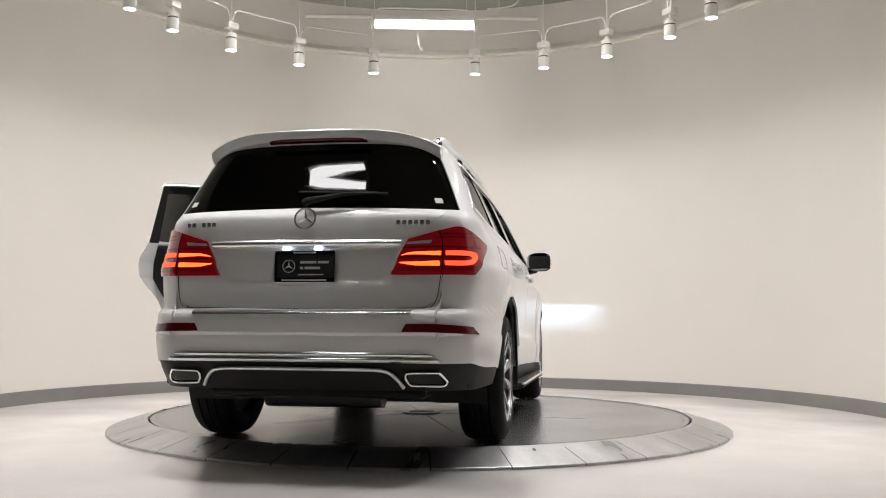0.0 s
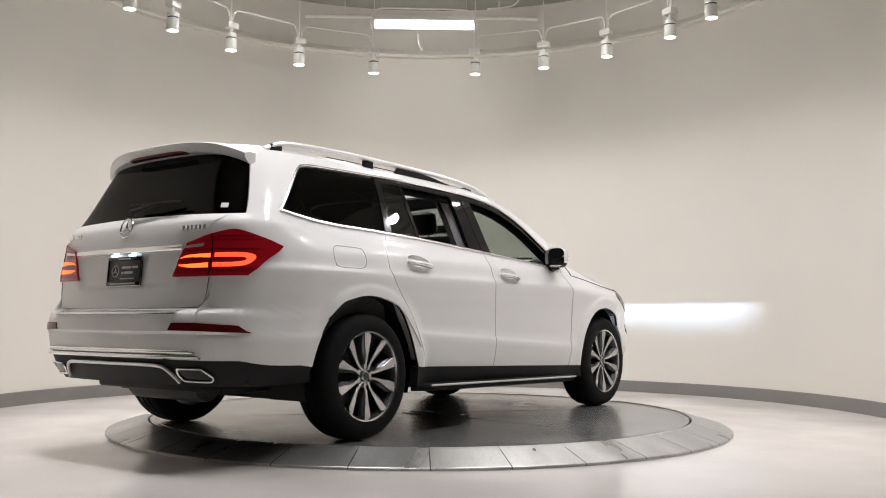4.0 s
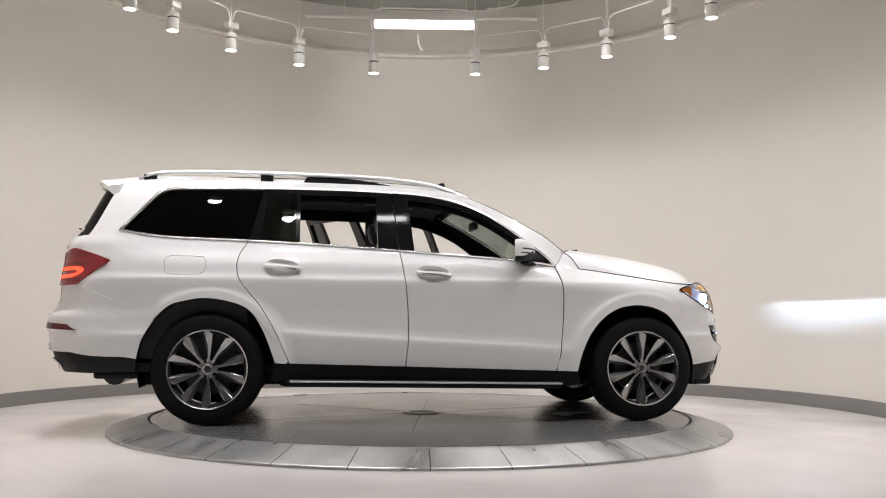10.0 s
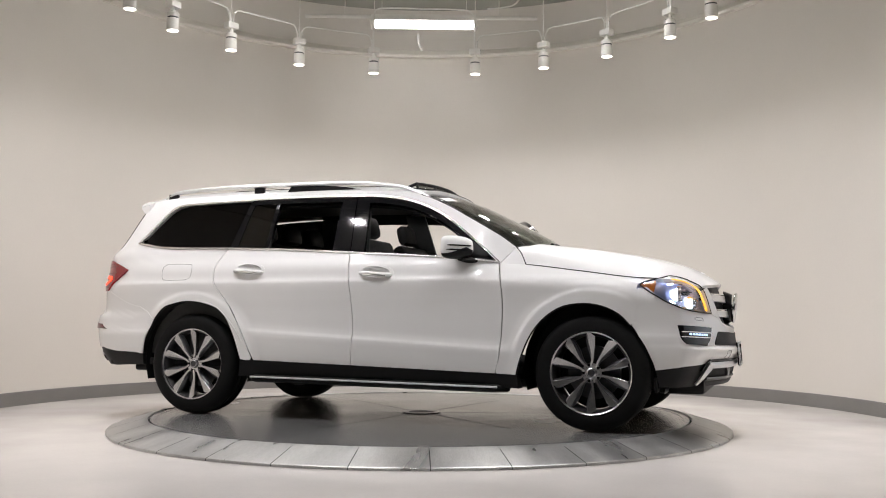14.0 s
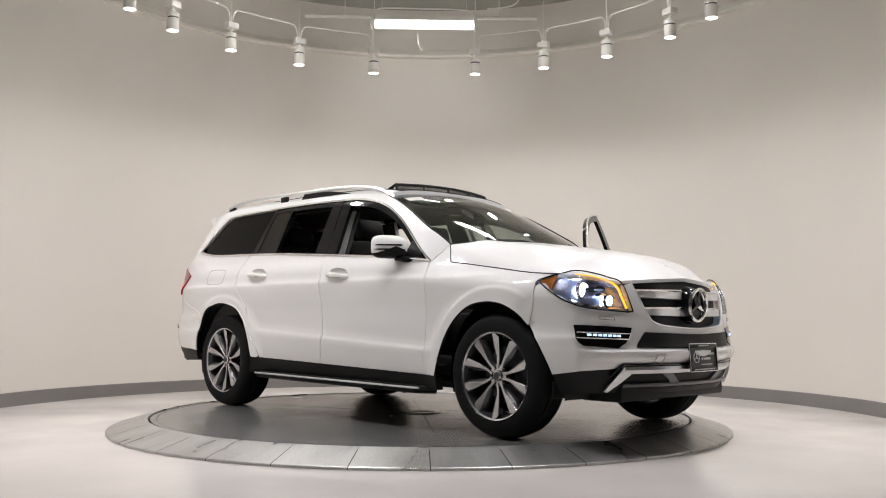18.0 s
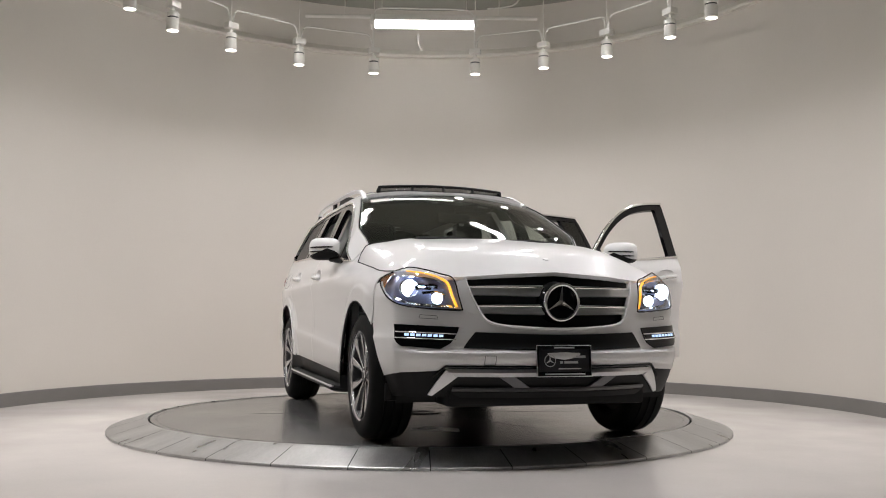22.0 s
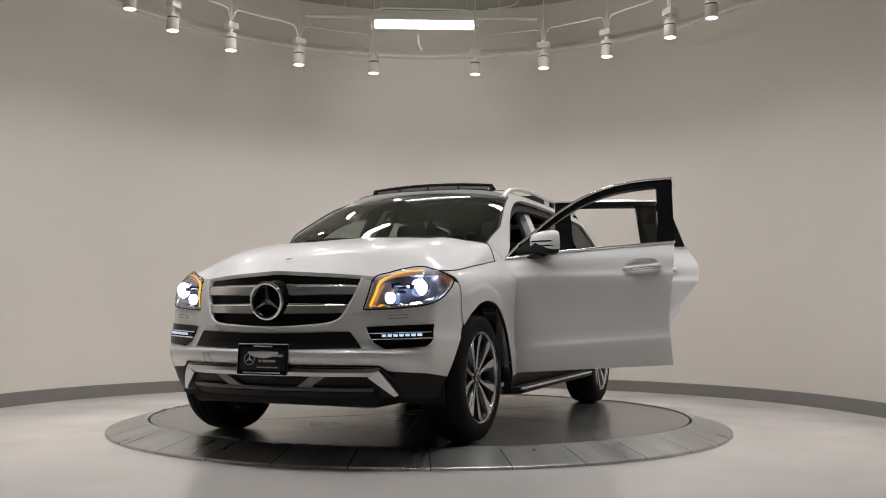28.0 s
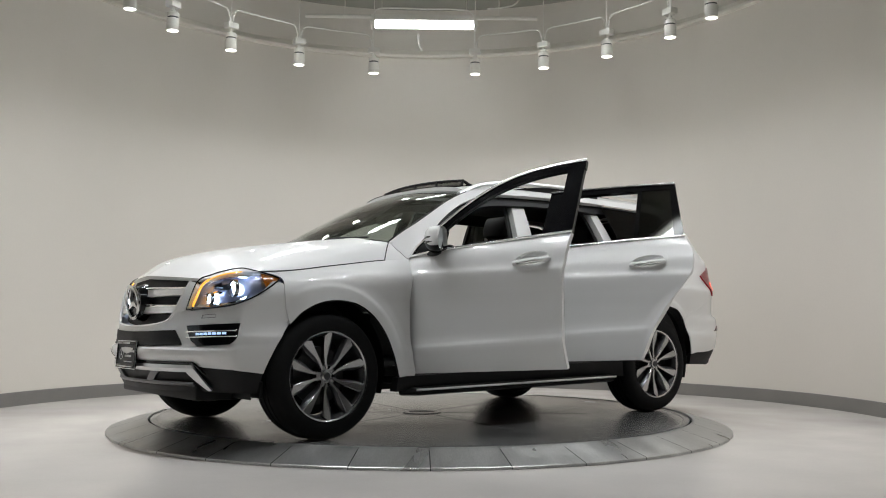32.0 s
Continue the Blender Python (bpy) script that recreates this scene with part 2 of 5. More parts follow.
for a, b in zip(spot_angles, spot_angles[1:]):
    if a == -12.0:
        continue
    pts = []
    for u, dz in ((0.02, 0.30), (0.03, 0.37), (0.06, 0.43), (0.12, 0.455), (0.5, 0.46), (0.88, 0.455), (0.94, 0.43), (0.97, 0.37), (0.98, 0.30)):
        q = radians(a + (b - a) * u)
        pts.append((SPOT_R * math.sin(q), SPOT_Y + SPOT_R * math.cos(q), SPOT_Z + dz))
    bm = bmesh.new()
    tube(bm, line(pts, 26), 0.010, 8)
    tagged(part("conduit", bm, WHITE_METAL), "thin white bent conduit between two spotlights", "conduit")


def strip_light(x, y, z, turn, material=TUBE, length=1.22, width=0.17):
    top = tagged(new("strip_light"), "white fluorescent strip light with a glowing diffuser", "ceiling light", "strip lights")
    top.matrix_basis = pose(x, y, z, 0, 0, turn)
    h = length / 2
    bm = bmesh.new()
    box(bm, (-h - 0.03, -0.10, 0.0), (h + 0.03, 0.10, 0.07), 0.008)
    part("housing", bm, WHITE_METAL, top)
    bm = bmesh.new()
    box(bm, (-h, -width / 2, -0.055), (h, width / 2, -0.002), 0.02)
    part("diffuser", bm, material, top, "glowing white diffuser")
    for s in (-1, 1):
        bm = bmesh.new()
        box(bm, (s * (h + 0.022) - 0.02, -0.095, -0.06), (s * (h + 0.022) + 0.02, 0.095, -0.001), 0.006)
        part("end_cap", bm, WHITE_METAL, top)
        bm = bmesh.new()
        tube(bm, [(s * h * 0.85, 0, 0.07), (s * h * 0.85, 0, CEIL_Z - z)], 0.004, 6)
        part("hanger_wire", bm, WHITE_METAL, top)
    return top


strip_light(0.0, 3.25, 4.225, 0, DIM_TUBE, 1.17)
strip_light(-1.65, -4.0, 4.2, -4, TUBE, 0.76, 0.105)
for x, y, a, w in ((-0.12, -2.62, 8, 0.10), (-1.25, 1.30, 56, 0.17), (1.25, 1.30, -56, 0.17)):
    strip_light(x, y, 4.2, a, TUBE, 1.22, w)

bm = bmesh.new()
tube(bm, [(-1.42, 3.45, 4.36), (1.36, 3.45, 4.36)], 0.024, 12)
for x in (-0.95, 0.9):
    tube(bm, [(x, 3.45, 4.37), (x, 3.45, CEIL_Z)], 0.006, 6)
tagged(part("ceiling_pipe", bm, WHITE_METAL), "straight white pipe hung under the ceiling", "pipe")
bm = bmesh.new()
r = SPOT_R
q = radians(12.15)
sx, sy = r * math.sin(q), SPOT_Y + r * math.cos(q)
tube(bm, line([(-sx, sy, SPOT_Z + 0.25), (-sx, sy, 4.20), (-sx + 0.02, sy, 4.27), (-sx + 0.09, sy, 4.325), (0, sy, 4.325), (sx - 0.12, sy, 4.315), (sx - 0.03, sy, 4.27), (sx, sy, 4.20), (sx, sy, SPOT_Z + 0.25)], 60), 0.009, 8)
tagged(part("conduit", bm, WHITE_METAL), "white conduit looping over the strip light", "conduit")
bm = bmesh.new()
tube(bm, line([(0.75, 3.3, 4.42), (0.95, 3.3, 4.44), (1.10, 3.3, 4.50), (1.22, 3.3, CEIL_Z)], 20), 0.010, 8)
tagged(part("conduit", bm, WHITE_METAL), "white conduit rising to the ceiling", "conduit")
bm = bmesh.new()
tube(bm, line([(-0.07, 3.74, 4.24), (-0.07, 3.73, 4.16), (-0.055, 3.74, 4.10), (-0.03, 3.80, 4.08), (-0.03, 3.86, 4.08)], 16), 0.013, 8)
tagged(part("wall_pipe", bm, WHITE_METAL), "short bent white pipe on the wall", "pipe")
for x, y, w in ((-1.02, 2.6, 0.11), (0.30, 2.9, 0.12), (1.25, 3.2, 0.16)):
    bm = bmesh.new()
    box(bm, (x - w / 2, y - 0.08, CEIL_Z - 0.16), (x + w / 2, y + 0.08, CEIL_Z), 0.01)
    tagged(part("ceiling_box", bm, WHITE_METAL), "white junction box on the ceiling", "junction box")


# ---- the car: x forward, y to its left, z up, from the middle of the wheelbase on the ground ----
PAINT = vary(principled("pearl_white_paint", (0.79, 0.785, 0.772), 0.42, 0.0, 0.7, spec=0.4), 1.5, 0.015, 0.02, 900)
PAINT.node_tree.nodes["Principled BSDF"].inputs["Coat Roughness"].default_value = 0.09
BLACK = vary(principled("black_plastic", (0.007, 0.007, 0.007), 0.5, spec=0.22), 6, 0.15, 0.1, 300, 0.1)
GLOSS = principled("gloss_black", (0.005, 0.005, 0.006), 0.06, spec=0.28)
CHROME = principled("chrome", (0.78, 0.78, 0.78), 0.09, 1.0)
BRIGHT = principled("bright_trim", (0.88, 0.88, 0.88), 0.20, 1.0)
SATIN = vary(principled("satin_silver", (0.80, 0.80, 0.80), 0.40, 1.0), 8, 0.05)
# Shade under the bumper is put into this darker skid colour.
SKID_SHADED = vary(principled("skid_shaded_grey", (0.16, 0.16, 0.165), 0.42, 0.8), 8, 0.08)
SKID = vary(principled("skid_silver", (0.60, 0.60, 0.60), 0.36, 1.0), 8, 0.06)
# The reflector's blue tint stands in for the lit lamp's glare.
BOWL = principled("lamp_reflector", (0.56, 0.59, 0.78), 0.32, 1.0)
BEAM = glow("beam_glow", (0.58, 0.74, 1.0), 190000.0)
SHUTTER = principled("matte_black", (0.002, 0.002, 0.002), 1.0, spec=0.0)
AMBER_LENS = principled("amber_lens", (0.42, 0.12, 0.01), 0.1, coat=1.0)
RUBBER = vary(principled("tyre_rubber", (0.006, 0.006, 0.006), 0.7, spec=0.16), 12, 0.2, 0.15, 160, 0.2)
RIM_FACE = vary(principled("machined_rim", (0.49, 0.49, 0.50), 0.27, 1.0), 14, 0.06)
RIM_GREY = principled("rim_flank_grey", (0.16, 0.16, 0.165), 0.30, 0.7)
RIM_DARK = principled("rim_grey_paint", (0.06, 0.06, 0.063), 0.35, 0.6)
TINT = glass("privacy_glass", (0.035, 0.035, 0.038), 0.42)
TINT_DOOR = glass("door_privacy_glass", (0.13, 0.135, 0.125))
CLEAR = glass("clear_glass", (0.62, 0.66, 0.63), 1.0)
LEATHER = vary(principled("black_leather", (0.011, 0.0105, 0.010), 0.55, spec=0.25), 20, 0.2, 0.15, 350, 0.15)
LINER = vary(principled("dark_headliner", (0.05, 0.05, 0.048), 0.9), 20, 0.1)
CARPET = vary(principled("black_carpet", (0.014, 0.014, 0.014), 0.95), 60, 0.3)
RED_LENS = principled("red_lens", (0.15, 0.003, 0.006), 0.12, coat=0.6, spec=0.35, emit=(1.0, 0.012, 0.03), power=0.06)
RED_DARK = principled("dark_red_reflector", (0.10, 0.003, 0.006), 0.2, coat=0.35, spec=0.3)
RED_GLOW = glow("tail_glow", (1.0, 0.085, 0.014), 3.6)
RED_HOOK = glow("tail_hook_glow", (1.0, 0.050, 0.014), 2.6)
AMBER = glow("amber_glow", (1.0, 0.42, 0.03), 2.3)
LED = glow("led_glow", (0.62, 0.80, 1.0), 6.0)
LED_DIM = glow("running_light_glow", (0.52, 0.70, 0.98), 1.5)
XENON = glow("xenon_glow", (0.66, 0.78, 1.0), 80.0)
LAMP_GLASS = glass("lamp_glass", (0.95, 0.955, 0.96), 0.5)
MIRROR = principled("mirror_glass", (0.85, 0.87, 0.88), 0.02, 1.0)
GREY_TEXT = principled("badge_print", (0.55, 0.55, 0.55), 0.6)
PLATE_BLACK = principled("plate_black", (0.012, 0.012, 0.014), 0.45, coat=0.1)

car = tagged(new("car"), "pearl white five-door SUV with two side doors open, on the turntable", "car")

W = curve((0.25, 0.895), (0.36, 0.926), (0.45, 0.946), (0.56, 0.9585), (0.60, 0.9615), (0.620, 0.961), (0.640, 0.953), (0.69, 0.948), (0.78, 0.951), (0.88, 0.961), (0.985, 0.970), (0.996, 0.9695), (1.008, 0.9645), (1.025, 0.9555),
          (1.10, 0.938), (1.20, 0.885), (1.25, 0.862), (1.35, 0.818), (1.50, 0.752), (1.62, 0.692), (1.70, 0.640), (1.76, 0.58))
XR = curve((0.25, -2.52), (0.36, -2.585), (0.50, -2.66), (0.60, -2.676), (0.638, -2.680), (0.650, -2.694), (0.70, -2.690), (0.75, -2.675), (0.775, -2.62), (0.93, -2.605), (1.12, -2.585),
           (1.24, -2.562), (1.30, -2.515), (1.66, -2.345), (1.76, -2.29))
XF = curve((0.25, 2.29), (0.33, 2.345), (0.45, 2.385), (0.525, 2.402), (0.548, 2.401), (0.575, 2.386), (0.66, 2.38), (0.80, 2.365), (0.92, 2.34), (1.0, 2.30), (1.1, 2.18), (1.3, 2.0))
RC = curve((0, 0), (0.3, 0.006), (0.5, 0.018), (0.6, 0.030), (0.74, 0.060), (0.83, 0.120), (0.88, 0.180), (0.92, 0.255), (0.95, 0.370), (0.975, 0.50), (0.99, 0.62), (1, 0.85))
FC = curve((0, 0), (0.3, 0.022), (0.5, 0.078), (0.58, 0.112), (0.74, 0.170), (0.85, 0.225), (0.92, 0.290), (0.957, 0.420), (0.985, 0.58), (1, 0.9))
RSC = curve((0.2, 1.0), (1.08, 1.0), (1.26, 0.56), (1.8, 0.48))
ZSEAM = curve((0.7, 1.13), (1.09, 1.10), (1.45, 1.052), (1.86, 1.0), (2.4, 0.985))
BELT = curve((-2.20, 1.338), (-2.15, 1.326), (-1.83, 1.280), (-1.315, 1.264), (-0.90, 1.248), (-0.236, 1.207), (0.345, 1.167), (0.744, 1.136), (0.90, 1.117))
TOP = curve((-2.165, 1.330), (-2.144, 1.348), (-2.033, 1.484), (-1.929, 1.608), (-1.85, 1.649), (-1.63, 1.660), (-1.217, 1.670), (-0.968, 1.673), (-0.65, 1.671), (-0.295, 1.661), (-0.102, 1.650),
            (0.112, 1.618), (0.326, 1.546), (0.537, 1.424), (0.702, 1.296), (0.81, 1.210), (0.905, 1.119))
ROOF = curve((-2.32, 1.660), (-2.1, 1.700), (-1.7, 1.714), (-1.2, 1.716), (-0.7, 1.712), (-0.28, 1.700), (0, 1.680), (0.24, 1.640), (0.45, 1.555), (0.66, 1.440), (0.87, 1.318), (0.995, 1.225))
SILL = curve((-1.2, 0.424), (1.1, 0.358))
ETA = np.linspace(0, 1, 400)
RTAB, FTAB = np.array([RC(e) for e in ETA]), np.array([FC(e) for e in ETA])
EDGE = 0.985


def ramp(v):
    v = min(max(v, 0.0), 1.0)
    return v * v * (3 - 2 * v)


def shoulder(x, z):
    """How far the front wing rolls inwards towards the bonnet seam."""
    high = ramp((z - 1.09) / 0.08)
    k = ramp((x - 0.78) / 0.25) * high + ramp((x - 0.42) / 0.62) * (1 - high)
    q = min(max((z - ZSEAM(x) + 0.16) / 0.16, 0), 1.12)
    return 0.075 * q * q * k


def flank(x, z):
    """Half the body's width at x and z."""
    # the lower crease of the doors climbs towards the rear
    w = W(z + (0.045 + 0.055 * x) * ramp((0.85 - z) / 0.2) * ramp((1.3 - abs(x)) / 0.3)) - shoulder(x, z)
    if z < 1.0:
        r = math.hypot(abs(x) - 1.5375, z - 0.40)
        k = ramp((0.60 - r) / 0.10) * ramp((1.84 - x) / 0.15) * ramp((x + 1.96) / 0.15)
        w += k * max(0.0, 0.966 - w) + 0.009 * ramp((0.545 - r) / 0.035) * k
    d = (x - XR(z)) / RSC(z)
    if d < RTAB[-1]:
        w *= float(np.interp(max(d, 0), RTAB, ETA))
    d = XF(z) - x
    if d < FTAB[-1]:
        w *= float(np.interp(max(d, 0), FTAB, ETA))
    return w


def on_side(s):
    return lambda x, z: Vector((x, s * flank(x, z), z))


def on_rear(p, z):
    """p runs from the middle of the tail (0) round the corner; past EDGE it counts metres along the flank."""
    a, s = abs(p), (1 if p >= 0 else -1)
    x = XR(z) + RC(min(a, EDGE)) * RSC(z) + max(a - EDGE, 0)
    return Vector((x, s * (W(z) * a if a <= EDGE else flank(x, z)), z))


def on_front(p, z):
    a, s = abs(p), (1 if p >= 0 else -1)
    ledge = 0.020 * ramp((0.556 - z) / 0.016) * ramp((z - 0.455) / 0.06) * ramp((0.93 - a) / 0.15)
    x = XF(z) - FC(min(a, EDGE)) - max(a - EDGE, 0) + ledge
    w = W(z) - shoulder(2.0, z)
    return Vector((x, s * (w * a if a <= EDGE else flank(x, z)), z))


ARX = curve((0.30, -2.02), (0.45, -2.005), (0.556, -1.981), (0.694, -1.908), (0.75, -1.87))
AFX = curve((0.28, 1.965), (0.406, 1.946), (0.523, 1.905), (0.661, 1.825), (0.72, 1.785))


def to_arch(c, z, last, rear):
    """Stretches the outer part of a bumper so that it ends at the wheel arch."""
    a, s = abs(c), (1 if c >= 0 else -1)
    if a < 0.9:
        return c
    d = (ARX(z) - XR(z)) if rear else (XF(z) - AFX(z))
    tab = RTAB if rear else FTAB
    e = float(np.interp(EDGE, ETA, tab))
    pm = EDGE + d - e if d > e else float(np.interp(d, tab, ETA))
    return s * (0.9 + (a - 0.9) / (last - 0.9) * (pm - 0.9))


def coons(b, r, t, l, nu, nv):
    """A grid of 2D points between four edges: bottom and top run one way, left and right upwards."""
    b, t, l, r = line(b, nu), line(t, nu), line(l, nv), line(r, nv)
    out = np.zeros((nu, nv, 2))
    for i in range(nu):
        u = i / (nu - 1)
        for j in range(nv):
            v = j / (nv - 1)
            out[i, j] = ((1 - v) * b[i] + v * t[i] + (1 - u) * l[j] + u * r[j]
                         - ((1 - u) * (1 - v) * b[0] + u * (1 - v) * b[-1] + (1 - u) * v * t[0] + u * v * t[-1]))
    return out


def ruled(a, b, nu, nv, soft=True):
    """A grid between two edges."""
    a, b = line(a, nu, soft), line(b, nu, soft)
    return np.stack([a + (b - a) * j / (nv - 1) for j in range(nv)], 1)


def shell(bm, P, thick=0.02, proud=0.0, mid=(0.0, 0.0, 0.85), mask=None):
    """A curved sheet with thickness from a grid of points."""
    nu, nv = len(P), len(P[0])
    N = [[None] * nv for _ in range(nu)]
    c = Vector(mid)
    for i in range(nu):
        for j in range(nv):
            du = P[min(i + 1, nu - 1)][j] - P[max(i - 1, 0)][j]
            dv = P[i][min(j + 1, nv - 1)] - P[i][max(j - 1, 0)]
            n = du.cross(dv)
            n = n.normalized() if n.length > 1e-12 else Vector((0, 0, 0))
            N[i][j] = n
    cen = sum((P[i][j] for i in range(nu) for j in range(nv)), Vector()) / (nu * nv)
    avg = sum((N[i][j] for i in range(nu) for j in range(nv)), Vector())
    out = cen - c
    out.x *= 0.3
    sg = 1 if avg.dot(out) > 0 else -1
    a = [[bm.verts.new(P[i][j] + N[i][j] * (sg * proud)) for j in range(nv)] for i in range(nu)]
    b = [[bm.verts.new(P[i][j] + N[i][j] * (sg * (proud - thick))) for j in range(nv)] for i in range(nu)]
    cells = {(i, j) for i in range(nu - 1) for j in range(nv - 1) if mask is None or mask(i, j)}
    for i, j in cells:
        bm.faces.new((a[i][j], a[i + 1][j], a[i + 1][j + 1], a[i][j + 1]))
        bm.faces.new((b[i][j], b[i][j + 1], b[i + 1][j + 1], b[i + 1][j]))
        for (k, l), (p, q) in (((i - 1, j), ((i, j), (i, j + 1))), ((i + 1, j), ((i + 1, j + 1), (i + 1, j))), ((i, j - 1), ((i + 1, j), (i, j))), ((i, j + 1), ((i, j + 1), (i + 1, j + 1)))):
            if (k, l) not in cells:
                bm.faces.new((a[p[0]][p[1]], a[q[0]][q[1]], b[q[0]][q[1]], b[p[0]][p[1]]))
    for v in [v for v in bm.verts if not v.link_faces]:
        bm.verts.remove(v)


def panel(name, grid, where, material, parent, thick=0.02, proud=0.0, label="", mask=None, angle=35):
    bm = bmesh.new()
    shell(bm, [[where(*p) for p in row] for row in grid], thick, proud, mask=mask)
    return part(name, bm, material, parent, label, angle=angle)


# seams in side view
REAR_DOOR_BACK = [(-0.992, 0.420), (-1.021, 0.484), (-1.083, 0.620), (-1.185, 0.797), (-1.328, 0.974), (-1.358, 1.073), (-1.350, 1.153), (-1.312, 1.225), (-1.290, 1.262)]
MID_SEAM = [(-0.192, 0.398), (-0.175, 0.588), (-0.177, 0.745), (-0.199, 0.982), (-0.235, 1.206)]
FRONT_SEAM = [(0.892, 0.366), (0.920, 0.477), (0.940, 0.674), (0.945, 0.872), (0.933, 0.991), (0.900, 1.112)]
ARCH_R = [(-1.084, 0.425), (-1.159, 0.620), (-1.241, 0.757), (-1.322, 0.824), (-1.461, 0.860), (-1.600, 0.860), (-1.700, 0.842), (-1.794, 0.812), (-1.908, 0.694), (-1.945, 0.62)]
ARCH_F = [(1.040, 0.361), (1.072, 0.479), (1.138, 0.625), (1.228, 0.735), (1.335, 0.806), (1.460, 0.836), (1.607, 0.822), (1.725, 0.768), (1.800, 0.690)]
G = 0.0035


def shift(pts, dx, dz=0.0):
    return [(p[0] + dx, p[1] + dz) for p in pts]


def belt(x0, x1, n=8, d=0.0):
    return [(x, BELT(x) + d) for x in np.linspace(x0, x1, n)]


def top(x0, x1, n=10, d=0.0):
    return [(x, TOP(x) + d) for x in np.linspace(x0, x1, n)]


def handle_hole(grid, x, z):
    """A mask that leaves the handle's recess open in a door's sheet."""
    inner = lambda p: ((p[0] - x) / 0.108) ** 2 + ((p[1] - z - 0.006 + 0.10 * (p[0] - x)) / 0.036) ** 2 < 1
    return lambda i, j: not any(inner(grid[k][l]) for k in (i, i + 1) for l in (j, j + 1))


def handle(s, x, z, parent):
    """A pull bar across an oval recess."""
    y = flank(x, z)
    bm = bmesh.new()
    pts = [(x - 0.118, s * (y + 0.002), z - 0.004), (x - 0.10, s * (y + 0.024), z - 0.008), (x - 0.03, s * (y + 0.036), z - 0.013), (x + 0.05, s * (y + 0.034), z - 0.020), (x + 0.10, s * (y + 0.022), z - 0.024), (x + 0.118, s * (y + 0.002), z - 0.024)]
    tube(bm, line(pts, 20), [0.010] + [0.0165] * 18 + [0.010], 12, 1.0)
    part("handle", bm, PAINT, parent)
    bm = bmesh.new()
    tube(bm, line([(p[0], p[1] + s * 0.0115, p[2] - 0.004) for p in pts[1:-1]], 14), [0.003] + [0.0065] * 12 + [0.003], 8)
    part("handle_strip", bm, CHROME, parent, "chrome handle strip")
    bm = bmesh.new()
    rows = []
    for k, d in ((1.30, -0.004), (1.27, 0.0012), (1.0, 0.0012), (0.96, -0.003), (0.80, -0.018), (0.45, -0.028), (0.0, -0.030)):
        row = []
        for q in np.linspace(0, 2 * math.pi, 36, endpoint=False):
            dx = k * 0.108 * math.cos(q)
            dz = 0.006 - 0.10 * dx + (k * 0.036 + (0.006 if k > 1 else 0)) * math.sin(q)
            row.append(bm.verts.new((x + dx, s * (flank(x + dx, z + dz) + d), z + dz)))
        rows.append(row)
    for p, q in zip(rows, rows[1:]):
        for i in range(36):
            bm.faces.new((p[i], p[(i + 1) % 36], q[(i + 1) % 36], q[i]))
    bmesh.ops.remove_doubles(bm, verts=bm.verts, dist=1e-5)
    part("handle_cup", bm, PAINT, parent, "oval recess behind the handle")


def wing_mirror(s, parent):
    """Rounded shell, white above and black below, with two dark grooves across its nose."""
    e = 0.60

    def at(x, k, q):
        c, sn = math.cos(q), math.sin(q)
        d = math.copysign(abs(c) ** e, c) * k
        return Vector((swept(x, d), s * (1.008 + 0.104 * d), 1.218 + 0.080 * math.copysign(abs(sn) ** e, sn) * k))

    def swept(x, d):
        """The nose is deep beside the door and shallow at the tip."""
        return 0.576 + (x - 0.576) * (0.66 - 0.36 * d) - 0.022 * d * max(0.0, 1 - (x - 0.576) / 0.1)

    prof = [(0.576, 0.94), (0.590, 0.985), (0.630, 1.0), (0.672, 0.975), (0.708, 0.90), (0.738, 0.78), (0.759, 0.58), (0.770, 0.32), (0.773, 0.02)]
    for name, q0, q1, mat, lab in (("mirror_housing", -24, 204, PAINT, "white door mirror shell"), ("mirror_foot", 204, 336, BLACK, "black underside of the door mirror")):
        bm = bmesh.new()
        rows = [[bm.verts.new(at(x, k, radians(q))) for q in np.linspace(q0, q1, 22)] for x, k in prof]
        for a, b in zip(rows, rows[1:]):
            for k in range(21):
                bm.faces.new((a[k], a[k + 1], b[k + 1], b[k]))
        if name == "mirror_foot":
            tube(bm, [(0.72, s * 0.87, 1.128), (0.65, s * 0.97, 1.143)], [0.050, 0.036], 10, 0.5)
        part(name, bm, mat, parent, lab)
    bm = bmesh.new()
    c = bm.verts.new((0.584, s * 1.008, 1.218))
    ring = [bm.verts.new(at(0.576, 0.915, q)) for q in np.linspace(0, 2 * math.pi, 28, endpoint=False)]
    for v in ring:
        v.co.x = 0.584 - 0.030 * (s * v.co.y - 1.008) / 0.104
    for k in range(28):
        bm.faces.new((c, ring[k], ring[(k + 1) % 28]))
    part("mirror_face", bm, MIRROR, parent, "mirror glass")
    xs, ks = [p[0] for p in prof[::-1]][:8], [p[1] for p in prof[::-1]][:8]
    for dz, d0, d1 in ((0.008, -0.35, 0.975), (-0.022, -0.5, 0.98)):
        pts = []
        for d in np.linspace(d0, d1, 12):
            k = (abs(d) ** (2 / e) + abs(dz / 0.080) ** (2 / e)) ** (e / 2)
            pts.append((swept(float(np.interp(k, ks, xs)), d) + 0.001, s * (1.008 + 0.104 * d), 1.218 + dz))
        bm = bmesh.new()
        tube(bm, pts, [0.003] + [0.0055] * 10 + [0.003], 8)
        part("mirror_slot", bm, GLOSS, parent, "black groove across the mirror shell")


